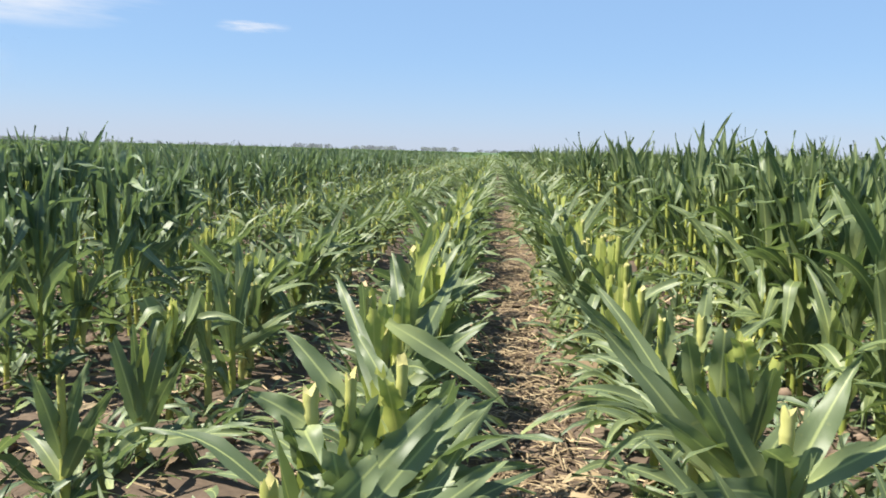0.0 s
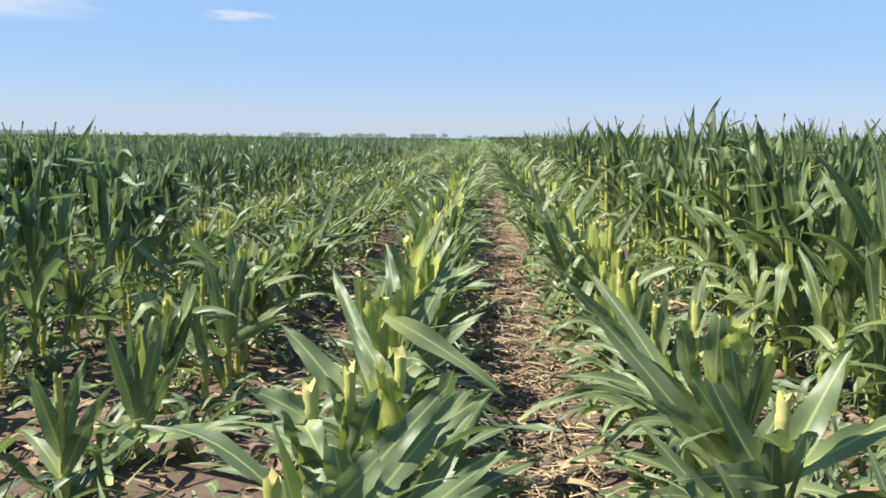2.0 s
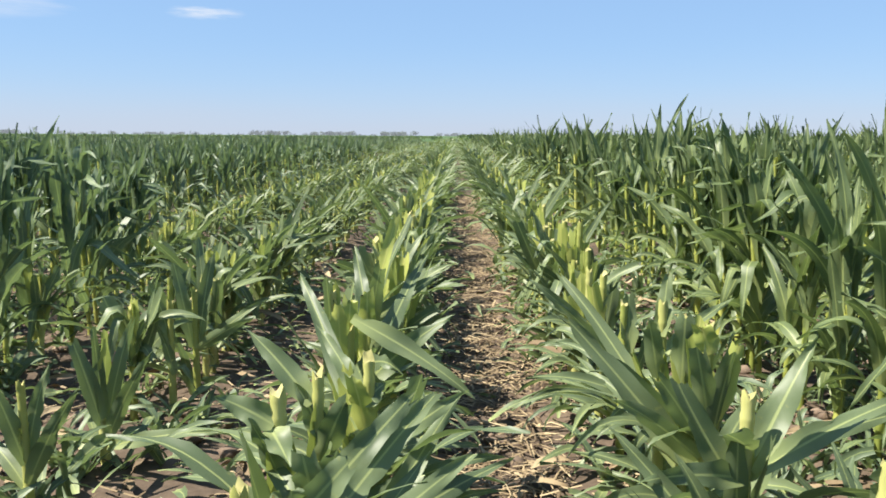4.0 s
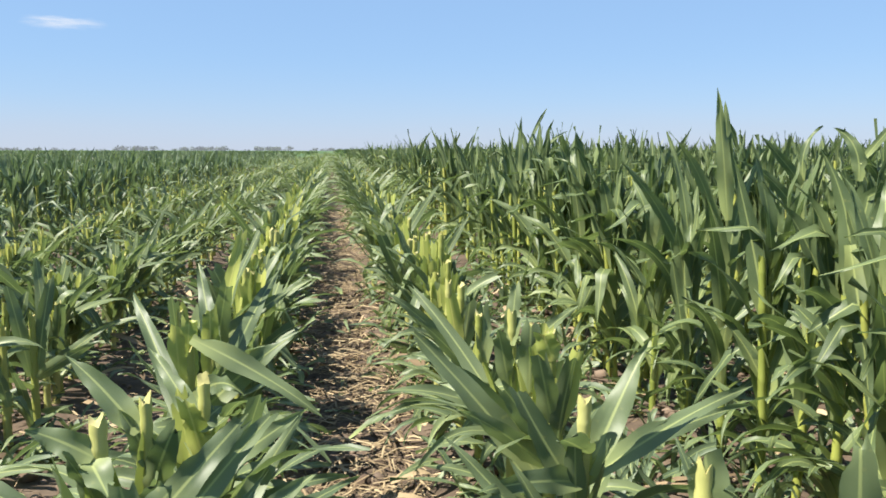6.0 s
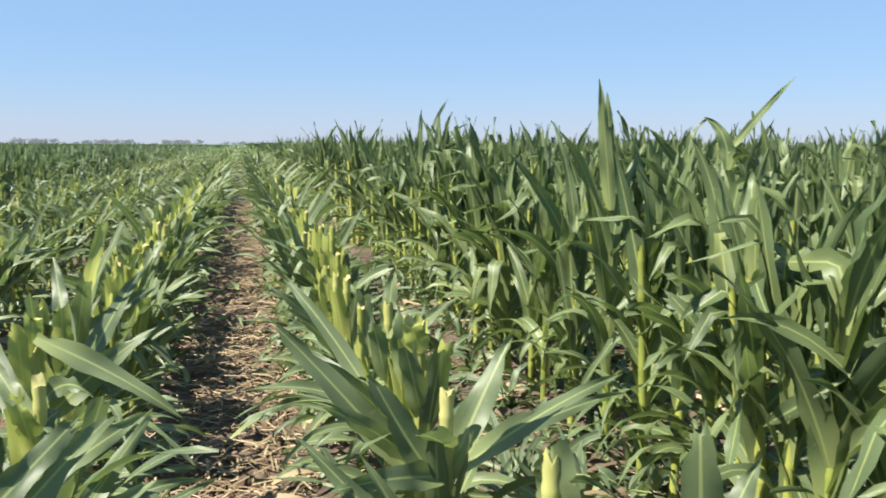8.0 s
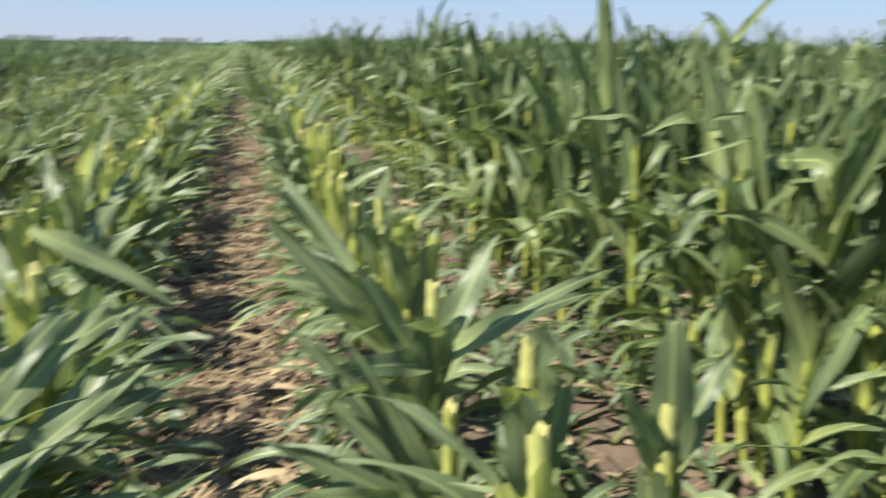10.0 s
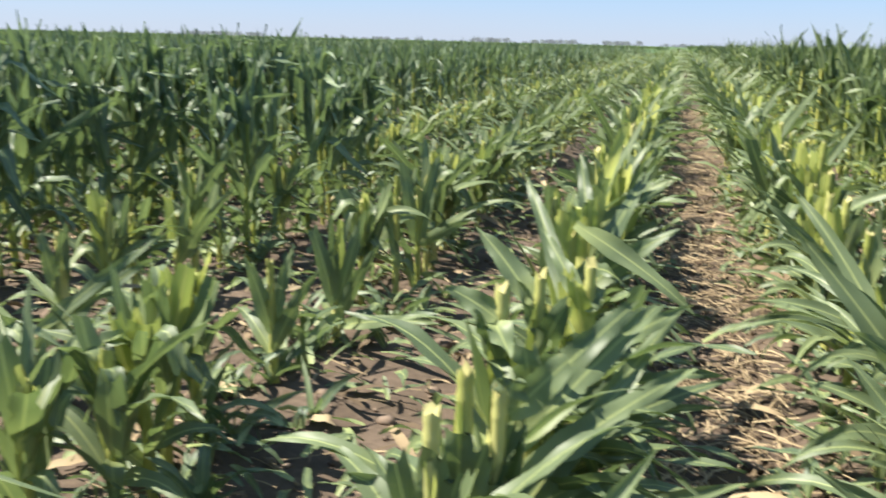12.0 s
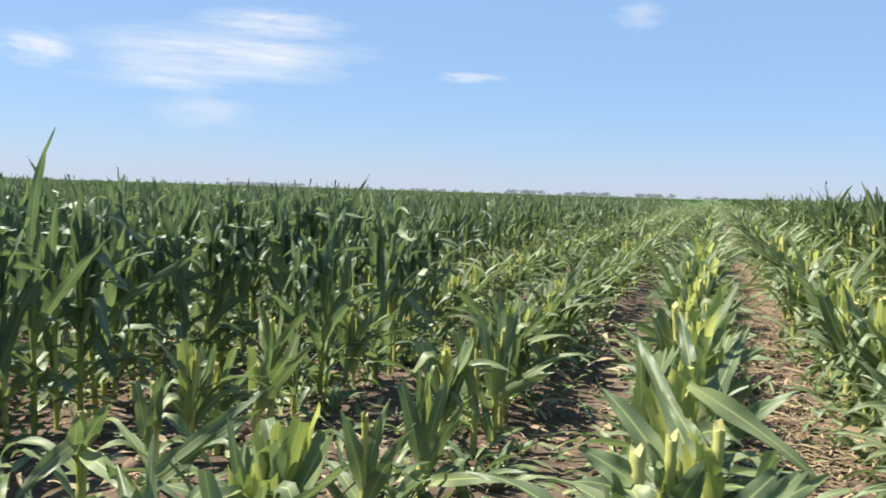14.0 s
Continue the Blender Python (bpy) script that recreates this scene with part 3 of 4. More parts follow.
cut_corn(0.890, 1.020, 0.500, 0.0120, (
    ((0.012, 0.000, 0.382), (-0.014, -0.020, 0.632), 0.085, 2, 23, 0.80),
    ((0.012, 0.000, 0.413), (0.105, 0.030, 0.563), 0.050, 14, 30, 1.00),
    ((0.012, 0.000, 0.389), (-0.075, -0.020, 0.540), 0.050, 14, 56, 1.00),
))
cut_corn(-0.078, 1.413, 0.550, 0.0138, (
    ((0.002, -0.012, 0.420), (-0.032, -0.053, 0.524), 0.045, 14, 39, 1.00),
    ((-0.001, -0.012, 0.500), (-0.095, -0.013, 0.548), 0.052, 14, -57, 1.00),
    ((-0.007, -0.012, 0.493), (0.039, -0.083, 0.460), 0.050, 14, 13, 1.00),
))
cut_corn(-0.023, 1.505, 0.555, 0.0105, (
    ((-0.012, -0.005, 0.502), (-0.136, 0.045, 0.623), 0.050, 14, -46, 1.00),
    ((0.004, -0.005, 0.443), (-0.042, -0.005, 0.541), 0.045, 14, -62, 1.00),
    ((0.003, -0.012, 0.400), (0.053, -0.055, 0.526), 0.060, 14, -44, 0.80),
))
cut_corn(0.055, 1.585, 0.560, 0.0110, (
    ((-0.003, -0.012, 0.421), (-0.027, -0.025, 0.533), 0.050, 5, 62, 0.75),
    ((-0.012, -0.012, 0.478), (0.028, 0.015, 0.510), 0.050, 14, 50, 1.00),
    ((-0.012, -0.012, 0.364), (-0.031, -0.055, 0.434), 0.040, 14, 38, 0.70),
    ((-0.012, 0.012, 0.408), (-0.172, 0.265, 0.665), 0.045, 10, -22, 0.88),
    ((-0.012, 0.012, 0.472), (-0.115, 0.115, 0.596), 0.040, 14, -33, 1.00),
))
cut_corn(0.000, 1.300, 0.470, 0.0115, (
    ((0.005, -0.012, 0.414), (-0.009, -0.030, 0.502), 0.075, 2, 46, 0.70),
    ((0.012, 0.000, 0.407), (0.037, -0.010, 0.501), 0.075, 2, -57, 0.70),
    ((0.012, 0.012, 0.422), (0.142, 0.100, 0.552), 0.050, 5, 47, 0.78),
    ((0.012, 0.012, 0.412), (0.233, 0.200, 0.530), 0.058, 14, 46, 1.00),
))
cut_corn(-0.020, 1.860, 0.550, 0.0125, (
    ((-0.012, -0.012, 0.456), (-0.016, -0.030, 0.599), 0.050, 6, 18, 0.70),
    ((-0.003, 0.000, 0.451), (0.008, 0.000, 0.622), 0.050, 5, -71, 0.70),
    ((0.012, -0.012, 0.434), (0.125, -0.110, 0.488), 0.050, 90, 74, 1.00),
    ((0.012, -0.012, 0.405), (0.230, -0.010, 0.587), 0.085, 14, 68, 1.00),
    ((0.012, -0.010, 0.574), (0.277, -0.060, 0.415), 0.050, 14, 59, 1.00),
))
cut_corn(0.000, 2.020, 0.560, 0.0125, (
    ((0.005, -0.012, 0.426), (0.008, -0.020, 0.607), 0.050, 4, -11, 0.70),
    ((0.012, -0.012, 0.454), (0.080, -0.070, 0.495), 0.055, 120, -71, 1.00),
    ((0.012, 0.012, 0.469), (-0.044, 0.180, 0.678), 0.045, 14, -11, 0.90),
    ((0.012, -0.012, 0.401), (0.139, 0.380, 0.644), 0.050, 14, 24, 1.00),
))
cut_corn(-0.030, 2.250, 0.520, 0.0120, (
    ((0.012, -0.012, 0.461), (0.091, 0.000, 0.762), 0.040, 4, 71, 0.76),
    ((0.012, 0.000, 0.495), (0.120, 0.050, 0.742), 0.036, 6, 33, 0.80),
    ((0.012, -0.012, 0.416), (0.052, -0.050, 0.637), 0.060, 5, -37, 0.70),
    ((0.012, -0.012, 0.462), (0.203, 0.050, 0.597), 0.050, 14, 61, 1.00),
))
cut_corn(-0.839, 2.050, 0.360, 0.0105, (
    ((0.001, -0.012, 0.157), (-0.057, -0.030, 0.365), 0.055, 8, -62, 0.80),
    ((-0.001, 0.000, 0.156), (0.054, 0.030, 0.404), 0.055, 12, 72, 1.00),
    ((0.006, -0.012, 0.106), (0.139, 0.000, 0.352), 0.060, 14, -67, 1.00),
))
cut_corn(-0.800, 2.400, 0.140, 0.0125, (
    ((-0.000, -0.010, 0.121), (-0.071, -0.020, 0.385), 0.075, 6, -59, 0.75),
    ((0.000, 0.000, 0.126), (-0.018, 0.000, 0.412), 0.040, 2, -55, 0.80),
    ((0.001, 0.010, 0.123), (0.013, 0.010, 0.403), 0.050, 2, -33, 0.75),
    ((0.005, 0.010, 0.123), (0.085, 0.030, 0.435), 0.050, 12, -72, 0.85),
    ((0.012, -0.012, 0.083), (0.165, -0.040, 0.363), 0.055, 14, -58, 1.00),
    ((0.012, -0.012, 0.065), (0.390, -0.150, 0.165), 0.050, 14, 64, 1.00),
    ((0.012, -0.012, 0.097), (-0.031, -0.200, 0.051), 0.050, 14, -41, 1.00),
))
cut_corn(-0.767, 2.877, 0.390, 0.0115, (
    ((0.006, -0.007, 0.232), (-0.063, -0.007, 0.469), 0.045, 12, -57, 1.00),
    ((0.012, -0.012, 0.137), (-0.036, -0.027, 0.315), 0.040, 14, -71, 1.00),
    ((0.012, -0.012, -0.088), (0.227, -0.177, 0.017), 0.050, 14, 73, 1.00),
))
cut_corn(-0.737, 3.050, 0.400, 0.0115, (
    ((-0.009, -0.010, 0.190), (-0.060, -0.020, 0.490), 0.075, 5, -68, 0.75),
    ((0.010, 0.000, 0.189), (0.067, 0.020, 0.531), 0.070, 8, 73, 0.80),
    ((0.012, -0.012, 0.181), (0.234, -0.050, 0.315), 0.060, 14, -75, 1.00),
))
cut_corn(-0.750, 3.200, 0.420, 0.0110, (
    ((0.009, 0.000, 0.196), (-0.029, 0.050, 0.566), 0.055, 8, -16, 0.85),
    ((-0.003, 0.000, 0.150), (0.242, 0.000, 0.339), 0.050, 14, 75, 1.00),
))
whole_corn(1.460, 2.460, 0.620, 0.0125, (
    ((-0.012, -0.010, 0.750), (-0.061, -0.010, 1.141), 0.060, 3, 64, 1.00),
    ((-0.012, 0.000, 0.850), (-0.025, 0.010, 1.103), 0.045, 3, -62, 1.00),
    ((-0.012, -0.010, 0.477), (-0.217, -0.060, 1.021), 0.060, 45, 46, 1.00),
    ((-0.002, 0.000, 0.474), (0.118, 0.040, 0.968), 0.055, 40, 37, 1.00),
    ((-0.012, -0.012, 0.419), (-0.158, -0.160, 0.842), 0.060, 20, 18, 1.00),
    ((-0.011, -0.012, 0.350), (0.063, -0.160, 0.635), 0.060, 70, -53, 1.00),
    ((-0.012, -0.012, 0.246), (-0.196, -0.110, 0.533), 0.050, 80, 42, 1.00),
))
whole_corn(1.470, 2.720, 0.600, 0.0125, (
    ((-0.012, -0.012, 0.540), (-0.282, -0.070, 0.929), 0.060, 25, 54, 1.00),
    ((-0.012, -0.012, 0.578), (0.020, 0.030, 0.855), 0.050, 10, 11, 1.00),
    ((-0.012, -0.012, 0.349), (-0.346, -0.120, 0.702), 0.050, 80, 56, 1.00),
    ((-0.010, 0.000, 0.422), (-0.065, 0.080, 1.023), 0.050, 25, -48, 1.00),
    ((-0.008, -0.012, 0.272), (0.168, -0.020, 0.423), 0.050, 70, 55, 1.00),
    ((-0.007, -0.012, 0.155), (-0.227, -0.120, 0.450), 0.040, 60, 48, 1.00),
))
whole_corn(1.440, 1.860, 0.620, 0.0125, (
    ((0.012, -0.012, 0.599), (0.075, -0.060, 0.944), 0.075, 10, -75, 1.00),
    ((0.012, 0.000, 0.595), (-0.052, 0.040, 0.967), 0.070, 30, 76, 1.00),
    ((-0.007, -0.012, 0.746), (-0.020, -0.140, 0.372), 0.060, 10, 23, 1.00),
    ((0.012, 0.000, 0.928), (0.213, 0.040, 1.112), 0.020, 6, 47, 1.00),
    ((0.009, -0.012, 0.531), (-0.160, -0.060, 0.661), 0.060, 60, 56, 1.00),
    ((0.012, -0.012, 0.493), (-0.216, -0.110, 0.463), 0.050, 50, -49, 1.00),
    ((0.012, 0.000, 0.889), (-0.027, 0.040, 1.013), 0.035, 70, -66, 1.00),
    ((0.012, -0.010, 0.589), (0.155, -0.060, 0.892), 0.070, 20, 61, 1.00),
))
whole_corn(1.460, 5.200, 0.660, 0.0120, (
    ((-0.010, 0.000, 0.754), (0.006, 0.000, 1.170), 0.060, 3, 65, 1.00),
    ((0.012, 0.000, 0.754), (0.168, 0.000, 1.232), 0.045, 25, 46, 1.00),
    ((0.012, 0.012, 0.752), (0.314, 0.050, 1.087), 0.045, 40, 43, 1.00),
    ((-0.008, 0.000, 0.647), (-0.106, 0.000, 1.035), 0.050, 20, 66, 1.00),
    ((-0.007, 0.000, 0.575), (-0.175, 0.000, 0.859), 0.050, 60, 68, 1.00),
))
whole_corn(2.220, 3.300, 0.640, 0.0120, (
    ((-0.012, 0.000, 0.835), (0.056, 0.000, 1.065), 0.040, 70, 29, 1.00),
    ((-0.012, 0.000, 0.812), (-0.208, 0.000, 1.018), 0.050, 10, 57, 1.00),
    ((-0.012, 0.000, 0.673), (-0.301, 0.000, 0.926), 0.050, 40, 60, 1.00),
    ((-0.012, 0.000, 0.673), (0.022, 0.000, 0.906), 0.050, 50, 49, 1.00),
))
whole_corn(2.240, 2.750, 0.660, 0.0120, (
    ((-0.012, 0.000, 0.761), (-0.087, 0.000, 1.041), 0.055, 5, 46, 1.00),
    ((-0.012, 0.000, 0.741), (-0.218, 0.000, 0.973), 0.050, 40, 53, 1.00),
    ((-0.012, 0.000, 0.682), (0.038, 0.000, 0.937), 0.050, 40, 45, 1.00),
))
whole_corn(-2.330, 2.400, 0.500, 0.0120, (
    ((0.002, -0.012, 0.686), (0.096, 0.000, 1.157), 0.044, 28, -45, 1.00),
    ((-0.012, -0.012, 0.432), (-0.056, -0.020, 0.725), 0.060, 4, -46, 1.00),
    ((-0.001, 0.000, 0.431), (0.028, 0.000, 0.853), 0.050, 2, -27, 1.00),
    ((0.012, -0.012, 0.398), (0.350, 0.000, 0.783), 0.060, 15, -52, 1.00),
    ((-0.003, 0.000, 0.346), (-0.130, 0.000, 0.763), 0.050, 60, -37, 1.00),
))
whole_corn(-2.360, 2.800, 0.450, 0.0120, (
    ((0.012, -0.012, 0.385), (0.195, -0.100, 0.818), 0.065, 10, -23, 1.00),
    ((0.012, -0.012, 0.759), (-0.161, -0.050, 0.835), 0.030, 30, -63, 1.00),
    ((0.012, 0.000, 0.383), (0.468, 0.000, 0.702), 0.060, 15, -61, 1.00),
    ((0.012, -0.012, 0.346), (0.356, -0.100, 0.591), 0.050, 40, -51, 1.00),
))
cut_corn(-1.450, 1.670, 0.385, 0.0115, (
    ((0.012, -0.010, 0.300), (0.102, -0.010, 0.427), 0.050, 14, -54, 1.00),
    ((-0.012, -0.012, 0.282), (0.055, -0.070, 0.416), 0.050, -20, -8, 1.00),
    ((0.012, -0.012, 0.297), (0.327, -0.170, 0.259), 0.050, 14, 35, 1.00),
    ((0.012, -0.012, 0.331), (-0.043, -0.170, 0.214), 0.055, 14, -50, 1.00),
))
cut_corn(-1.530, 2.060, 0.375, 0.0115, (
    ((-0.012, -0.010, 0.164), (0.029, -0.010, 0.396), 0.055, 5, -46, 0.80),
    ((-0.012, -0.010, 0.164), (-0.063, -0.010, 0.370), 0.050, 5, -42, 0.80),
))
cut_corn(-1.550, 1.500, 0.340, 0.0125, (
    ((-0.012, -0.012, 0.237), (0.129, -0.100, 0.326), 0.060, 14, -41, 1.00),
    ((-0.012, -0.012, 0.237), (-0.095, -0.050, 0.332), 0.060, 14, -51, 1.00),
))
cut_corn(-1.250, 1.620, 0.200, 0.0120, (
    ((0.012, 0.000, 0.212), (0.265, 0.130, 0.435), 0.068, 14, 71, 1.00),
    ((0.012, 0.000, 0.252), (0.307, 0.130, 0.502), 0.040, 5, 70, 1.00),
    ((0.012, -0.012, 0.215), (-0.023, -0.070, 0.325), 0.050, 14, 71, 1.00),
))
cut_corn(-1.560, 2.680, 0.300, 0.0115, (
    ((0.002, -0.012, 0.155), (-0.017, -0.020, 0.384), 0.050, 4, -68, 0.75),
    ((0.012, 0.000, 0.152), (0.060, 0.000, 0.381), 0.045, 6, -53, 0.80),
    ((0.012, -0.012, 0.117), (0.272, -0.030, 0.436), 0.050, 14, -61, 1.00),
))
cut_corn(-0.075, 1.160, 0.500, 0.0130, (
    ((0.002, -0.010, 0.278), (0.000, -0.020, 0.419), 0.085, 4, 34, 0.70),
    ((0.002, -0.000, 0.271), (0.032, 0.010, 0.382), 0.060, 6, 71, 0.70),
    ((-0.001, -0.010, 0.250), (0.128, 0.040, 0.352), 0.050, 14, 53, 1.00),
    ((-0.012, -0.012, 0.256), (-0.153, -0.060, 0.350), 0.085, 14, -54, 1.00),
))
cut_corn(-0.090, 1.050, 0.490, 0.0125, (
    ((0.004, 0.000, 0.275), (0.009, -0.010, 0.433), 0.080, 4, -5, 0.70),
    ((0.010, 0.010, 0.268), (0.038, 0.010, 0.400), 0.060, 6, -62, 0.70),
    ((0.009, -0.010, 0.257), (-0.077, -0.050, 0.377), 0.080, 14, -56, 1.00),
))
cut_corn(-0.030, 1.200, 0.460, 0.0120, (
    ((0.012, -0.000, 0.437), (0.018, 0.000, 0.486), 0.090, 3, -74, 0.70),
    ((0.012, 0.012, 0.420), (0.092, 0.020, 0.513), 0.070, 3, 82, 0.70),
    ((0.012, 0.012, 0.351), (0.206, 0.250, 0.537), 0.055, 10, 41, 0.85),
    ((0.012, 0.000, 0.300), (0.264, 0.200, 0.451), 0.060, 12, 46, 0.90),
    ((0.012, -0.000, 0.227), (0.206, 0.200, 0.469), 0.050, 10, 41, 1.00),
    ((0.012, -0.012, 0.177), (0.370, 0.150, 0.302), 0.055, 14, 46, 1.00),
))
cut_corn(0.020, 1.380, 0.400, 0.0110, (
    ((0.012, -0.012, 0.226), (0.195, 0.220, 0.484), 0.050, 14, 36, 0.90),
    ((0.012, -0.012, 0.288), (0.300, 0.220, 0.368), 0.055, 14, 48, 1.00),
    ((0.012, -0.012, 0.287), (0.155, 0.020, 0.391), 0.050, 14, 57, 1.00),
))
cut_corn(0.680, 1.270, 0.400, 0.0115, (
    ((-0.012, 0.000, 0.240), (-0.238, 0.080, 0.529), 0.055, 14, -58, 1.00),
    ((-0.012, -0.012, 0.233), (-0.205, 0.030, 0.443), 0.050, 14, -60, 1.00),
    ((-0.012, -0.012, 0.213), (-0.279, -0.020, 0.392), 0.045, 14, -60, 1.00),
    ((-0.012, -0.012, 0.227), (-0.248, -0.070, 0.331), 0.050, 14, -57, 1.00),
    ((-0.012, 0.000, 0.201), (-0.146, 0.030, 0.506), 0.060, 14, -68, 1.00),
))
# END HEROES


def plant_near():
    stock = prototypes()
    rng = np.random.default_rng(12)
    spots = []
    for k in range(-6, 5):
        y = 0.8 + rng.uniform(0, 0.1)
        end = 5.0 if -4 <= k <= 2 else 4.2
        if k in (-5, 3):
            y = 1.8
        if k in (-6, 4):
            y = 2.8
        while y < end:
            topped = k in TOPPED_ROWS and not (k == -3 and y > 2.2 and rng.random() < 0.66)     # the mower missed much of the outer row here
            x = row_x(k) + rng.normal(0, 0.035) + (0.03 if k == -1 else 0)
            room = (0.17 if y < 3.0 else 0.07) if k in (0, -1) else (0.30 if y < 2.75 else 0.13 if y < 3.3 else 0.09) if k == -2 else (0.22 if y < 2.4 else 0.09) if k == -3 else 0.07
            gap = (k == -2 and y < 1.95 and (y > 1.8 or rng.random() < 0.5)) or (k == -3 and y < 1.95 and rng.random() < 0.55)      # thin stand there
            if not gap and min(math.hypot(x - a, y - b) for a, b in STANDING) > room:
                spots.append((x, y, ("cut" if k > -2 else "low") if topped else "right" if k > 0 else "left", k))
            y += rng.uniform(0.08, 0.13) if k in (0, -1) and y < 3 else rng.uniform(0.065, 0.10) if k == -4 and y < 3.6 else rng.uniform(0.10, 0.17) if k == -3 else rng.uniform(0.085, 0.14)
    used = {"cut": 0, "low": 0, "right": 0, "left": 0}
    for x, y, kind, k in spots:
        size = rng.uniform(0.90, 1.10)
        if kind == "cut":
            size *= 0.98 if y < 2.1 else 1.05
        elif k == -3:
            size *= 0.90
        elif k > 0:
            size *= 1.04
        m = pose(x, y, soil_height(x, y) - 0.004, rng.uniform(-4, 4), rng.uniform(-4, 4), rng.choice((0, 180)) + rng.normal(0, 22)) @ Matrix.Scale(size, 4)
        i = used[kind]
        used[kind] += 1
        if i < len(stock[kind]):
            ob = stock[kind][i]
            ob.matrix_basis = m
        else:
            ob = copy_thing(stock[kind][rng.integers(len(stock[kind]))], m)
        if kind in ("cut", "low"):
            tagged(ob, AISLE_LABEL if k in (0, -1) else CUT_LABEL)


plant_near()


# ---- the rest of the field ----
def field(name, spots, stock, mats, label, rng):
    """Joins one plant of the stock for every spot (x, y, size) into one mesh."""
    out = []
    for x, y, size in spots:
        v, f, u, m = stock[rng.integers(len(stock))]
        a = rng.choice((0, math.pi)) + rng.normal(0, 0.4)
        c, s = math.cos(a) * size, math.sin(a) * size
        w = np.stack([v[:, 0] * c - v[:, 1] * s + x, v[:, 0] * s + v[:, 1] * c + y, v[:, 2] * size], 1)
        out.append((w, f, u, m))
    tagged(new(name, mesh_of(name, joined(out), mats)), label, "corn", kind="stuff")


def in_view(x, y, margin=1.5):
    return abs(x) < 1.12 * y + margin


def plant_field():
    rng = np.random.default_rng(21)
    mid_cut = [joined(topped_pieces(rng, rng.uniform(0.38, 0.46), False, 0.96)) for _ in range(40)]
    mid_tall = [joined(tall_pieces(rng, rng.uniform(0.80, 0.95), False)) for _ in range(40)]
    back_tall = [joined(tall_pieces(rng, rng.uniform(0.80, 0.95), False, 14, (3, 1))) for _ in range(40)]
    far_cut = [joined(coarse_pieces(rng, rng.uniform(0.38, 0.46), True)) for _ in range(30)]
    far_tall = [joined(coarse_pieces(rng, rng.uniform(0.78, 0.92), False)) for _ in range(30)]
    spots = {"mid_cut": [], "mid_tall": [], "back_tall": [], "far_cut": [], "far_tall": [], "back": [], "back_cut": [], "side": []}
    for k in range(-100, 101):
        x = row_x(k)
        y = 0.9
        cut = k in TOPPED_ROWS
        first = 5.0 if -4 <= k <= 2 else 4.2
        while y < (110 if cut else 62):
            y += rng.uniform(0.11, 0.19) if y < 22 else rng.uniform(0.24, 0.44) if y < 34 else rng.uniform(0.34, 0.6) if y < 62 else rng.uniform(0.5, 0.8)
            if not in_view(x, y):
                if y < 9 and abs(x) < 11:
                    spots["side"].append((x + rng.normal(0, 0.045), y, rng.uniform(0.85, 1.12)))
                    y += 0.1
                continue
            if y < first:
                continue
            key = ("mid_" if y < 22 else "far_") + ("cut" if cut else "tall")
            if key == "mid_tall" and (y > 11 or abs(x) > 9):
                key = "back_tall"
            spots[key].append((x + rng.normal(0, 0.045), y, rng.uniform(0.85, 1.12) * (1.12 if k < -3 and rng.random() < 0.015 else 1.0) * ((1.08 if y < 7 else 1.16) if k > 0 else 1.24 if k in (0, -1) else 1.0 if cut else 0.98)))
        if -14 <= k <= 14:               # behind the path and beside it
            y = -6.0
            while y < (-0.5 if k == -1 else 0.5 if cut else 1.0):
                y += rng.uniform(0.14, 0.22)
                spots["back_cut" if cut else "back"].append((x + rng.normal(0, 0.04), y, rng.uniform(0.85, 1.1)))
    mats, mats_blue, mats_cut = (CANE, LEAF, PITH, WHORL), (CANE, BLUE_SHADE_LEAF, PITH, WHORL), (STALK, TOPPED, PITH, WHORL)
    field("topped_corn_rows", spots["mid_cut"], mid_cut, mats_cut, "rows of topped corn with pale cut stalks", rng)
    for key, name, stock in (("mid_tall", "uncut_corn_rows", mid_tall), ("back_tall", "inner_corn_rows", back_tall), ("far_tall", "distant_uncut_corn", far_tall)):
        field(name, [p for p in spots[key] if p[0] > 0], stock, mats, "dense rows of uncut yellow-green corn", rng)
        field(name, [p for p in spots[key] if p[0] < 0], stock, mats_blue, "dense rows of uncut blue-green corn, shade painted into the leaves", rng)
    field("distant_topped_corn", spots["far_cut"], far_cut, mats_cut, "distant strip of topped corn", rng)
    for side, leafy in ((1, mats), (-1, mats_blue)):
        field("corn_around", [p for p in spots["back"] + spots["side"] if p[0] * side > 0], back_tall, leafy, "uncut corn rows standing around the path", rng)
    field("topped_corn_behind", spots["back_cut"], far_cut, mats_cut, "topped corn rows going on behind the path", rng)


plant_field()


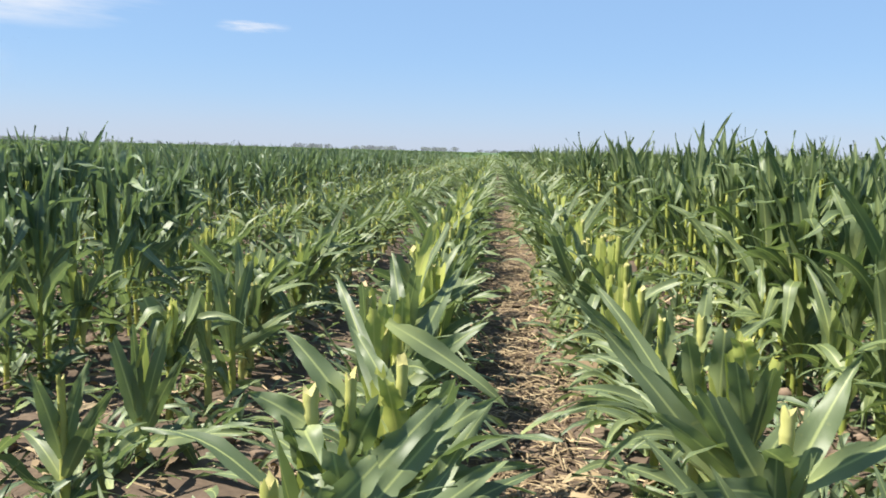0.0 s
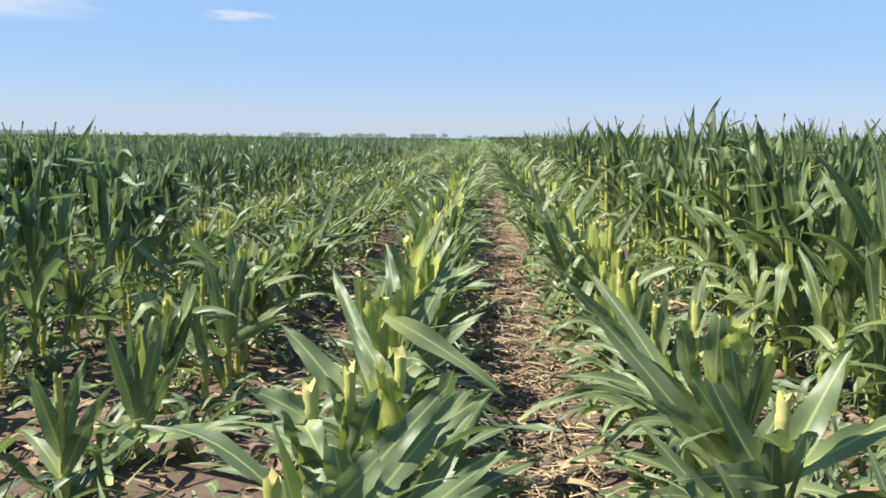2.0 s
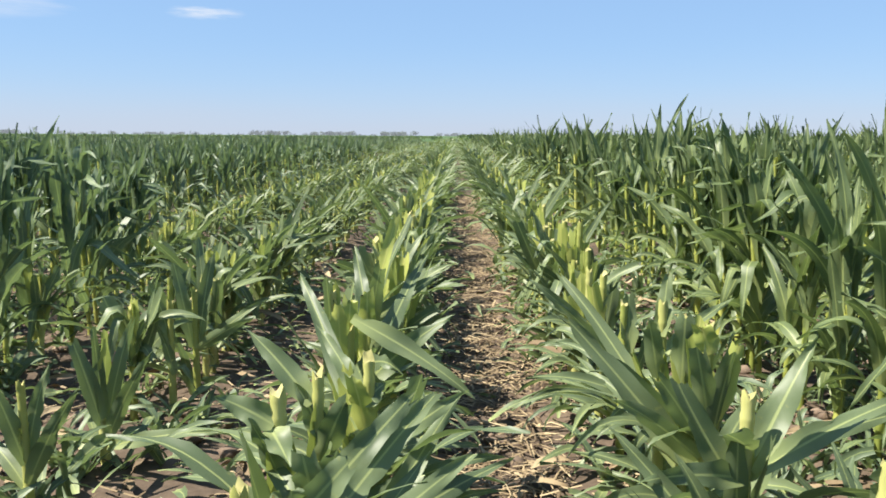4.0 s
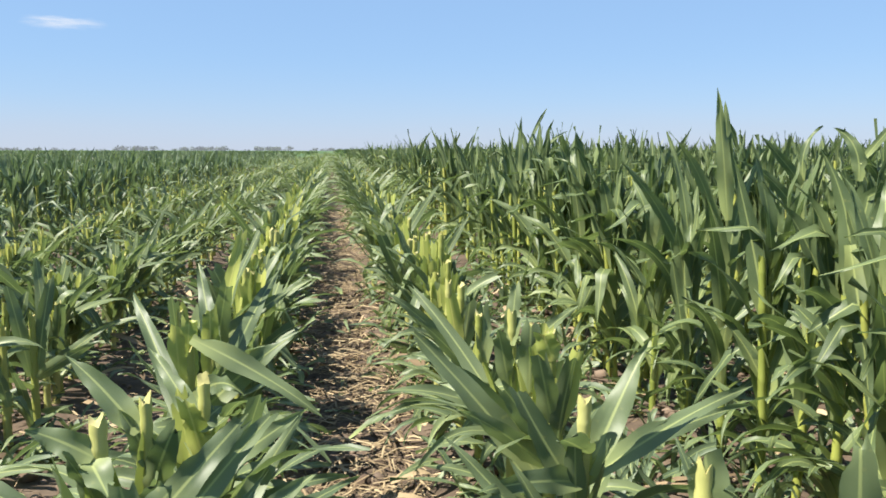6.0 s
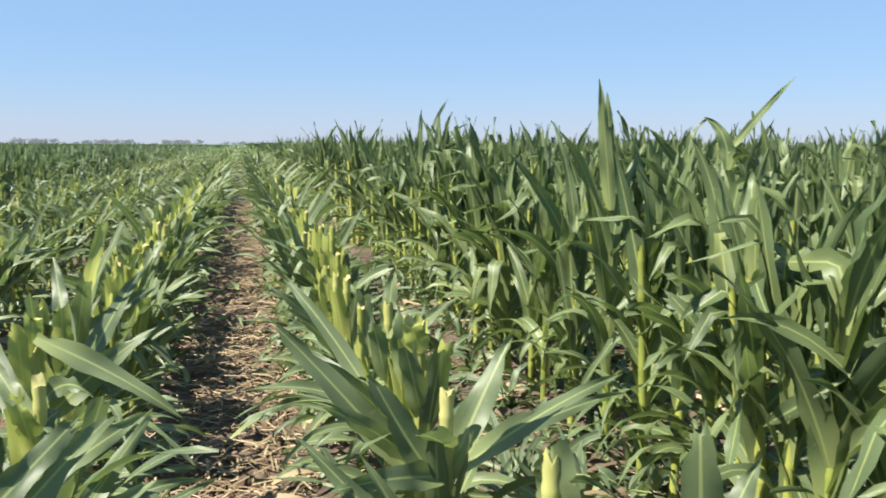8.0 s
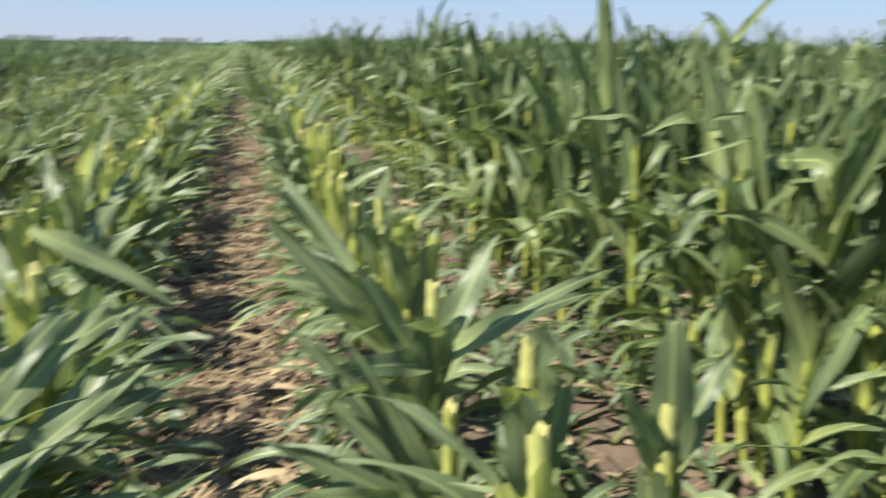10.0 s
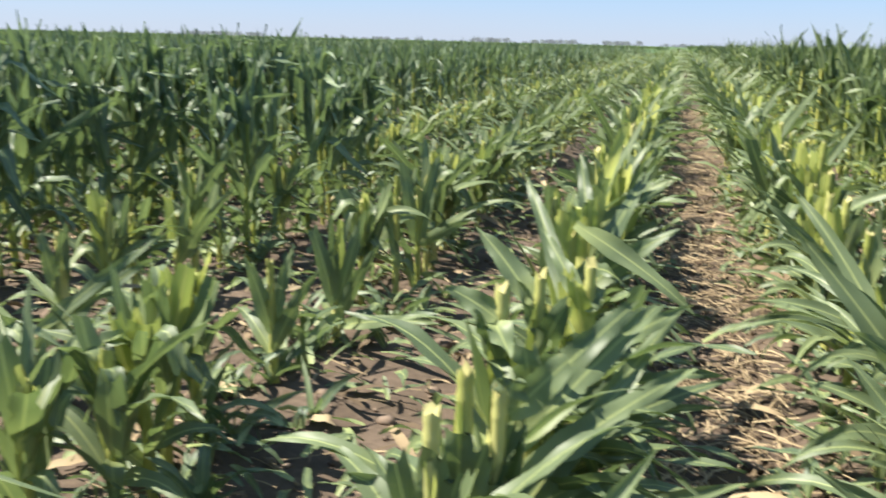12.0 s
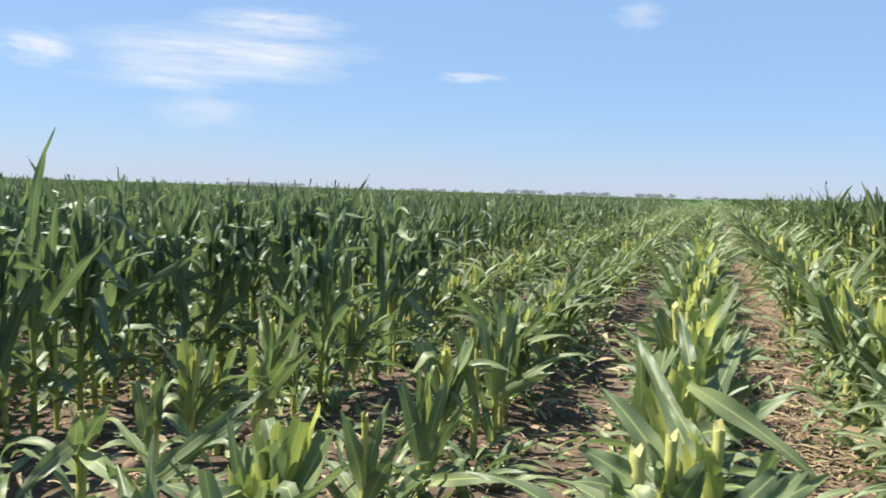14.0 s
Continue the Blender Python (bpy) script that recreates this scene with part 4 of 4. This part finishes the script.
def plant_horizon():
    """Sparse upright tufts that roughen the far tops of the field."""
    rng = np.random.default_rng(41)
    out = []
    for _ in range(15000):
        y = math.sqrt(rng.uniform(60 ** 2, 190 ** 2))
        x = rng.uniform(-1, 1) * 1.1 * y
        if abs(x + 0.45) < 1.7:
            continue
        h = rng.uniform(0.72, 0.92) if x < 0 else rng.uniform(0.98, 1.16)
        for _ in range(3):
            a, w = rng.uniform(0, 6.28), rng.uniform(0.05, 0.12)
            d = np.array([math.cos(a), math.sin(a), 0])
            c, lean = np.array([x, y, 0]) + d * rng.uniform(-0.3, 0.3), rng.uniform(-0.15, 0.15, 2)
            v = np.array([c - d * w + (0, 0, 0.4), c + d * w + (0, 0, 0.4), c + d * 0.02 + (*lean, h), c - d * 0.02 + (*lean, h)])
            out.append((v, np.array([[0, 1, 2, 3]]), np.array([[0.1, 0.4], [0.4, 0.4], [0.4, 1], [0.1, 1]]), np.ones(1, int)))
    tagged(new("horizon_corn", mesh_of("horizon_corn", joined(out), (STALK, LEAF))), "far corn tops along the horizon", "corn", kind="stuff")


plant_horizon()


def build_canopy():
    """The closed tops of the corn beyond the rows that can be told apart."""
    rings = [58 * 1.07 ** i for i in range(50)]
    turns = np.linspace(0, 2 * np.pi, 420)
    vs = []
    for r in rings:
        for a in turns:
            x, y = r * math.sin(a), r * math.cos(a)
            lane = abs(x + 0.45) < 1.9 and y > 0
            vs.append((x, y, (0.34 if lane else 0.62 if x < 0 else 0.78) + 0.10 * noise.noise(Vector((x * 0.7, y * 0.7, 0)))))
    f = grid_faces(len(rings), len(turns))
    v = np.array(vs)
    tagged(new("far_corn_field", mesh_of("far_corn_field", (v, f, np.zeros((len(v), 2)), np.zeros(len(f), int)), (CANOPY,))),
           "flat green corn field reaching the horizon", "field", kind="stuff")


build_canopy()


def build_woods():
    """A low line of trees on the horizon: clumps of small tilted faces."""
    rng = np.random.default_rng(31)
    out = []
    at = []
    for k in range(600):
        b = rng.uniform(-62, 62)
        at.append((b, 1300 + rng.uniform(-200, 300), rng.uniform(1.5, 3.2)))
    for b0, spread_, height, count in ((-12.8, 1.0, 6.0, 12), (-8.2, 1.5, 5.4, 15), (-4.1, 1.3, 5.8, 16), (-0.1, 0.9, 4.4, 8), (-30, 6, 5, 40), (33, 5, 6, 26), (-20, 3, 4, 14)):
        for k in range(count):
            at.append((b0 + rng.normal(0, spread_ * 0.5), 1080 + rng.uniform(-60, 60), height * rng.uniform(0.75, 1.1)))
    for b, d, h in at:
        x, y = d * math.sin(radians(b)), d * math.cos(radians(b))
        n = 46
        c = rng.normal(0, 1, (n, 3))
        c /= np.linalg.norm(c, axis=1)[:, None]
        c = c * rng.uniform(0.3, 1.0, (n, 1)) * [h * 1.0, h * 1.0, h * 0.45] + [x, y, h * 0.55]
        for p in c:
            q = rng.normal(0, 1, (4, 3)) * h * 0.16 + p
            q[:, 2] = np.maximum(q[:, 2], 0)
            out.append((q, np.array([[0, 1, 2, 3]]), np.zeros((4, 2)), np.zeros(1, int)))
    tagged(new("tree_line", mesh_of("tree_line", joined(out), (WOODS,))), "low line of dark green trees on the horizon", "trees", kind="stuff")


build_woods()


# ---- clouds, far off ----
def cloud_material(seed, thick):
    n = Nodes("cloud")
    uv = n.add("UVMap").outputs[0]
    xy = n.add("SeparateXYZ", (0, uv))
    wide = n.add("TexNoise", (0, n.add("Mapping", (0, uv), _1=(seed, seed * 0.7, 0), _3=(2.6, 3.4, 1)).outputs[0]), _2=1.0, _3=7.0, _4=0.62).outputs[0]
    u = n.math("SUBTRACT", n.math("MULTIPLY", xy.outputs[0], 2.0), 1.0)
    v = n.math("SUBTRACT", n.math("MULTIPLY", xy.outputs[1], 2.0), 1.0)
    r = n.math("ADD", n.math("MULTIPLY", u, u), n.math("MULTIPLY", v, v))
    body = n.math("SUBTRACT", 1.0, r)
    a = n.math("ADD", n.math("MULTIPLY", body, 0.55), n.math("MULTIPLY", n.math("SUBTRACT", wide, 0.5), 2.2))
    cover = n.ramp(n.math("MULTIPLY", n.math("MAXIMUM", body, 0.0), n.math("MAXIMUM", a, 0.0)), (0.0, (0, 0, 0)), (0.70, (thick, thick, thick)))
    glow = n.add("Emission", _0=(0.93, 0.95, 1.0, 1), _1=0.40)
    return n.done(n.add("MixShader", (0, cover), (1, n.add("BsdfTransparent").outputs[0]), (2, glow.outputs[0])).outputs[0])


def cloud(bearing, height, wide, tall, thick, seed):
    """A thin far cloud, by its bearing and height in degrees and its size in degrees."""
    far = 3600.0
    b, e = radians(bearing), radians(height)
    at = Vector((math.sin(b) * math.cos(e), math.cos(b) * math.cos(e), math.sin(e))) * far
    w, h = far * math.tan(radians(wide)) / 2, far * math.tan(radians(tall)) / 2
    g = 6
    u = np.linspace(0, 1, g)
    uv = np.stack(np.meshgrid(u, u), -1).reshape(-1, 2)
    v = np.stack([(uv[:, 0] * 2 - 1) * w, (uv[:, 1] * 2 - 1) * h, 0 * uv[:, 0]], 1)
    f = grid_faces(g, g)
    ob = new("cloud", mesh_of("cloud", (v, f, uv, np.zeros(len(f), int)), (cloud_material(seed, thick),)))
    ob.matrix_world = look(at, (0, 0, 0)) @ pose(0, 0, 0, 0, 180, 0)
    ob.visible_shadow = False
    tagged(ob, "thin white fair-weather cloud in the blue sky", "cloud", "clouds", "structure")


def build_haze():
    """Two far glowing shells painted as pale summer haze, low over the field."""
    n = Nodes("haze")
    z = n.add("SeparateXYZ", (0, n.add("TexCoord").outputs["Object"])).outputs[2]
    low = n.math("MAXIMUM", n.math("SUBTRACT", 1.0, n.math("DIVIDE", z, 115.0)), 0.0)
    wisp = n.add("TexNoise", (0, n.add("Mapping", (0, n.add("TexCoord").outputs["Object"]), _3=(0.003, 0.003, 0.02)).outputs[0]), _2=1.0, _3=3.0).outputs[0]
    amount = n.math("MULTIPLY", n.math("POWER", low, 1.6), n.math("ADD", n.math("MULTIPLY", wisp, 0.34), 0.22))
    # An even grey glow replaces light scattered by the air.
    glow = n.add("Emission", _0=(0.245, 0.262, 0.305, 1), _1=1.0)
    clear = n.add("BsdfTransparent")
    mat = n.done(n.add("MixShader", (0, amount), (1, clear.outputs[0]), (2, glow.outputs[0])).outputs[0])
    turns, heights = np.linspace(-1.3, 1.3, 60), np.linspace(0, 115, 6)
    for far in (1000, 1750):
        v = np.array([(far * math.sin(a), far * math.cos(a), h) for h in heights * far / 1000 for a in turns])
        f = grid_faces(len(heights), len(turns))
        ob = new("painted_haze_backdrop", mesh_of("painted_haze_backdrop", (v, f, np.zeros((len(v), 2)), np.zeros(len(f), int)), (mat,)))
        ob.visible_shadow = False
        tagged(ob, "faintly glowing shell painted as pale haze low over the horizon", "haze", kind="structure")


build_haze()

# CLOUDS
cloud(-32.6, 8.8, 22.0, 4.4, 0.80, 3.1)
cloud(-30.2, 10.9, 12.0, 2.4, 0.75, 31.4)
cloud(-37.0, 7.0, 14.0, 2.4, 0.60, 44.2)
cloud(-45.0, 8.1, 6.4, 2.8, 0.75, 7.7)
cloud(-34.7, 4.8, 8.5, 3.4, 0.40, 12.3)
cloud(-16.7, 7.9, 5.4, 1.1, 0.65, 17.9)
cloud(-5.5, 12.0, 4.5, 2.6, 0.35, 23.0)
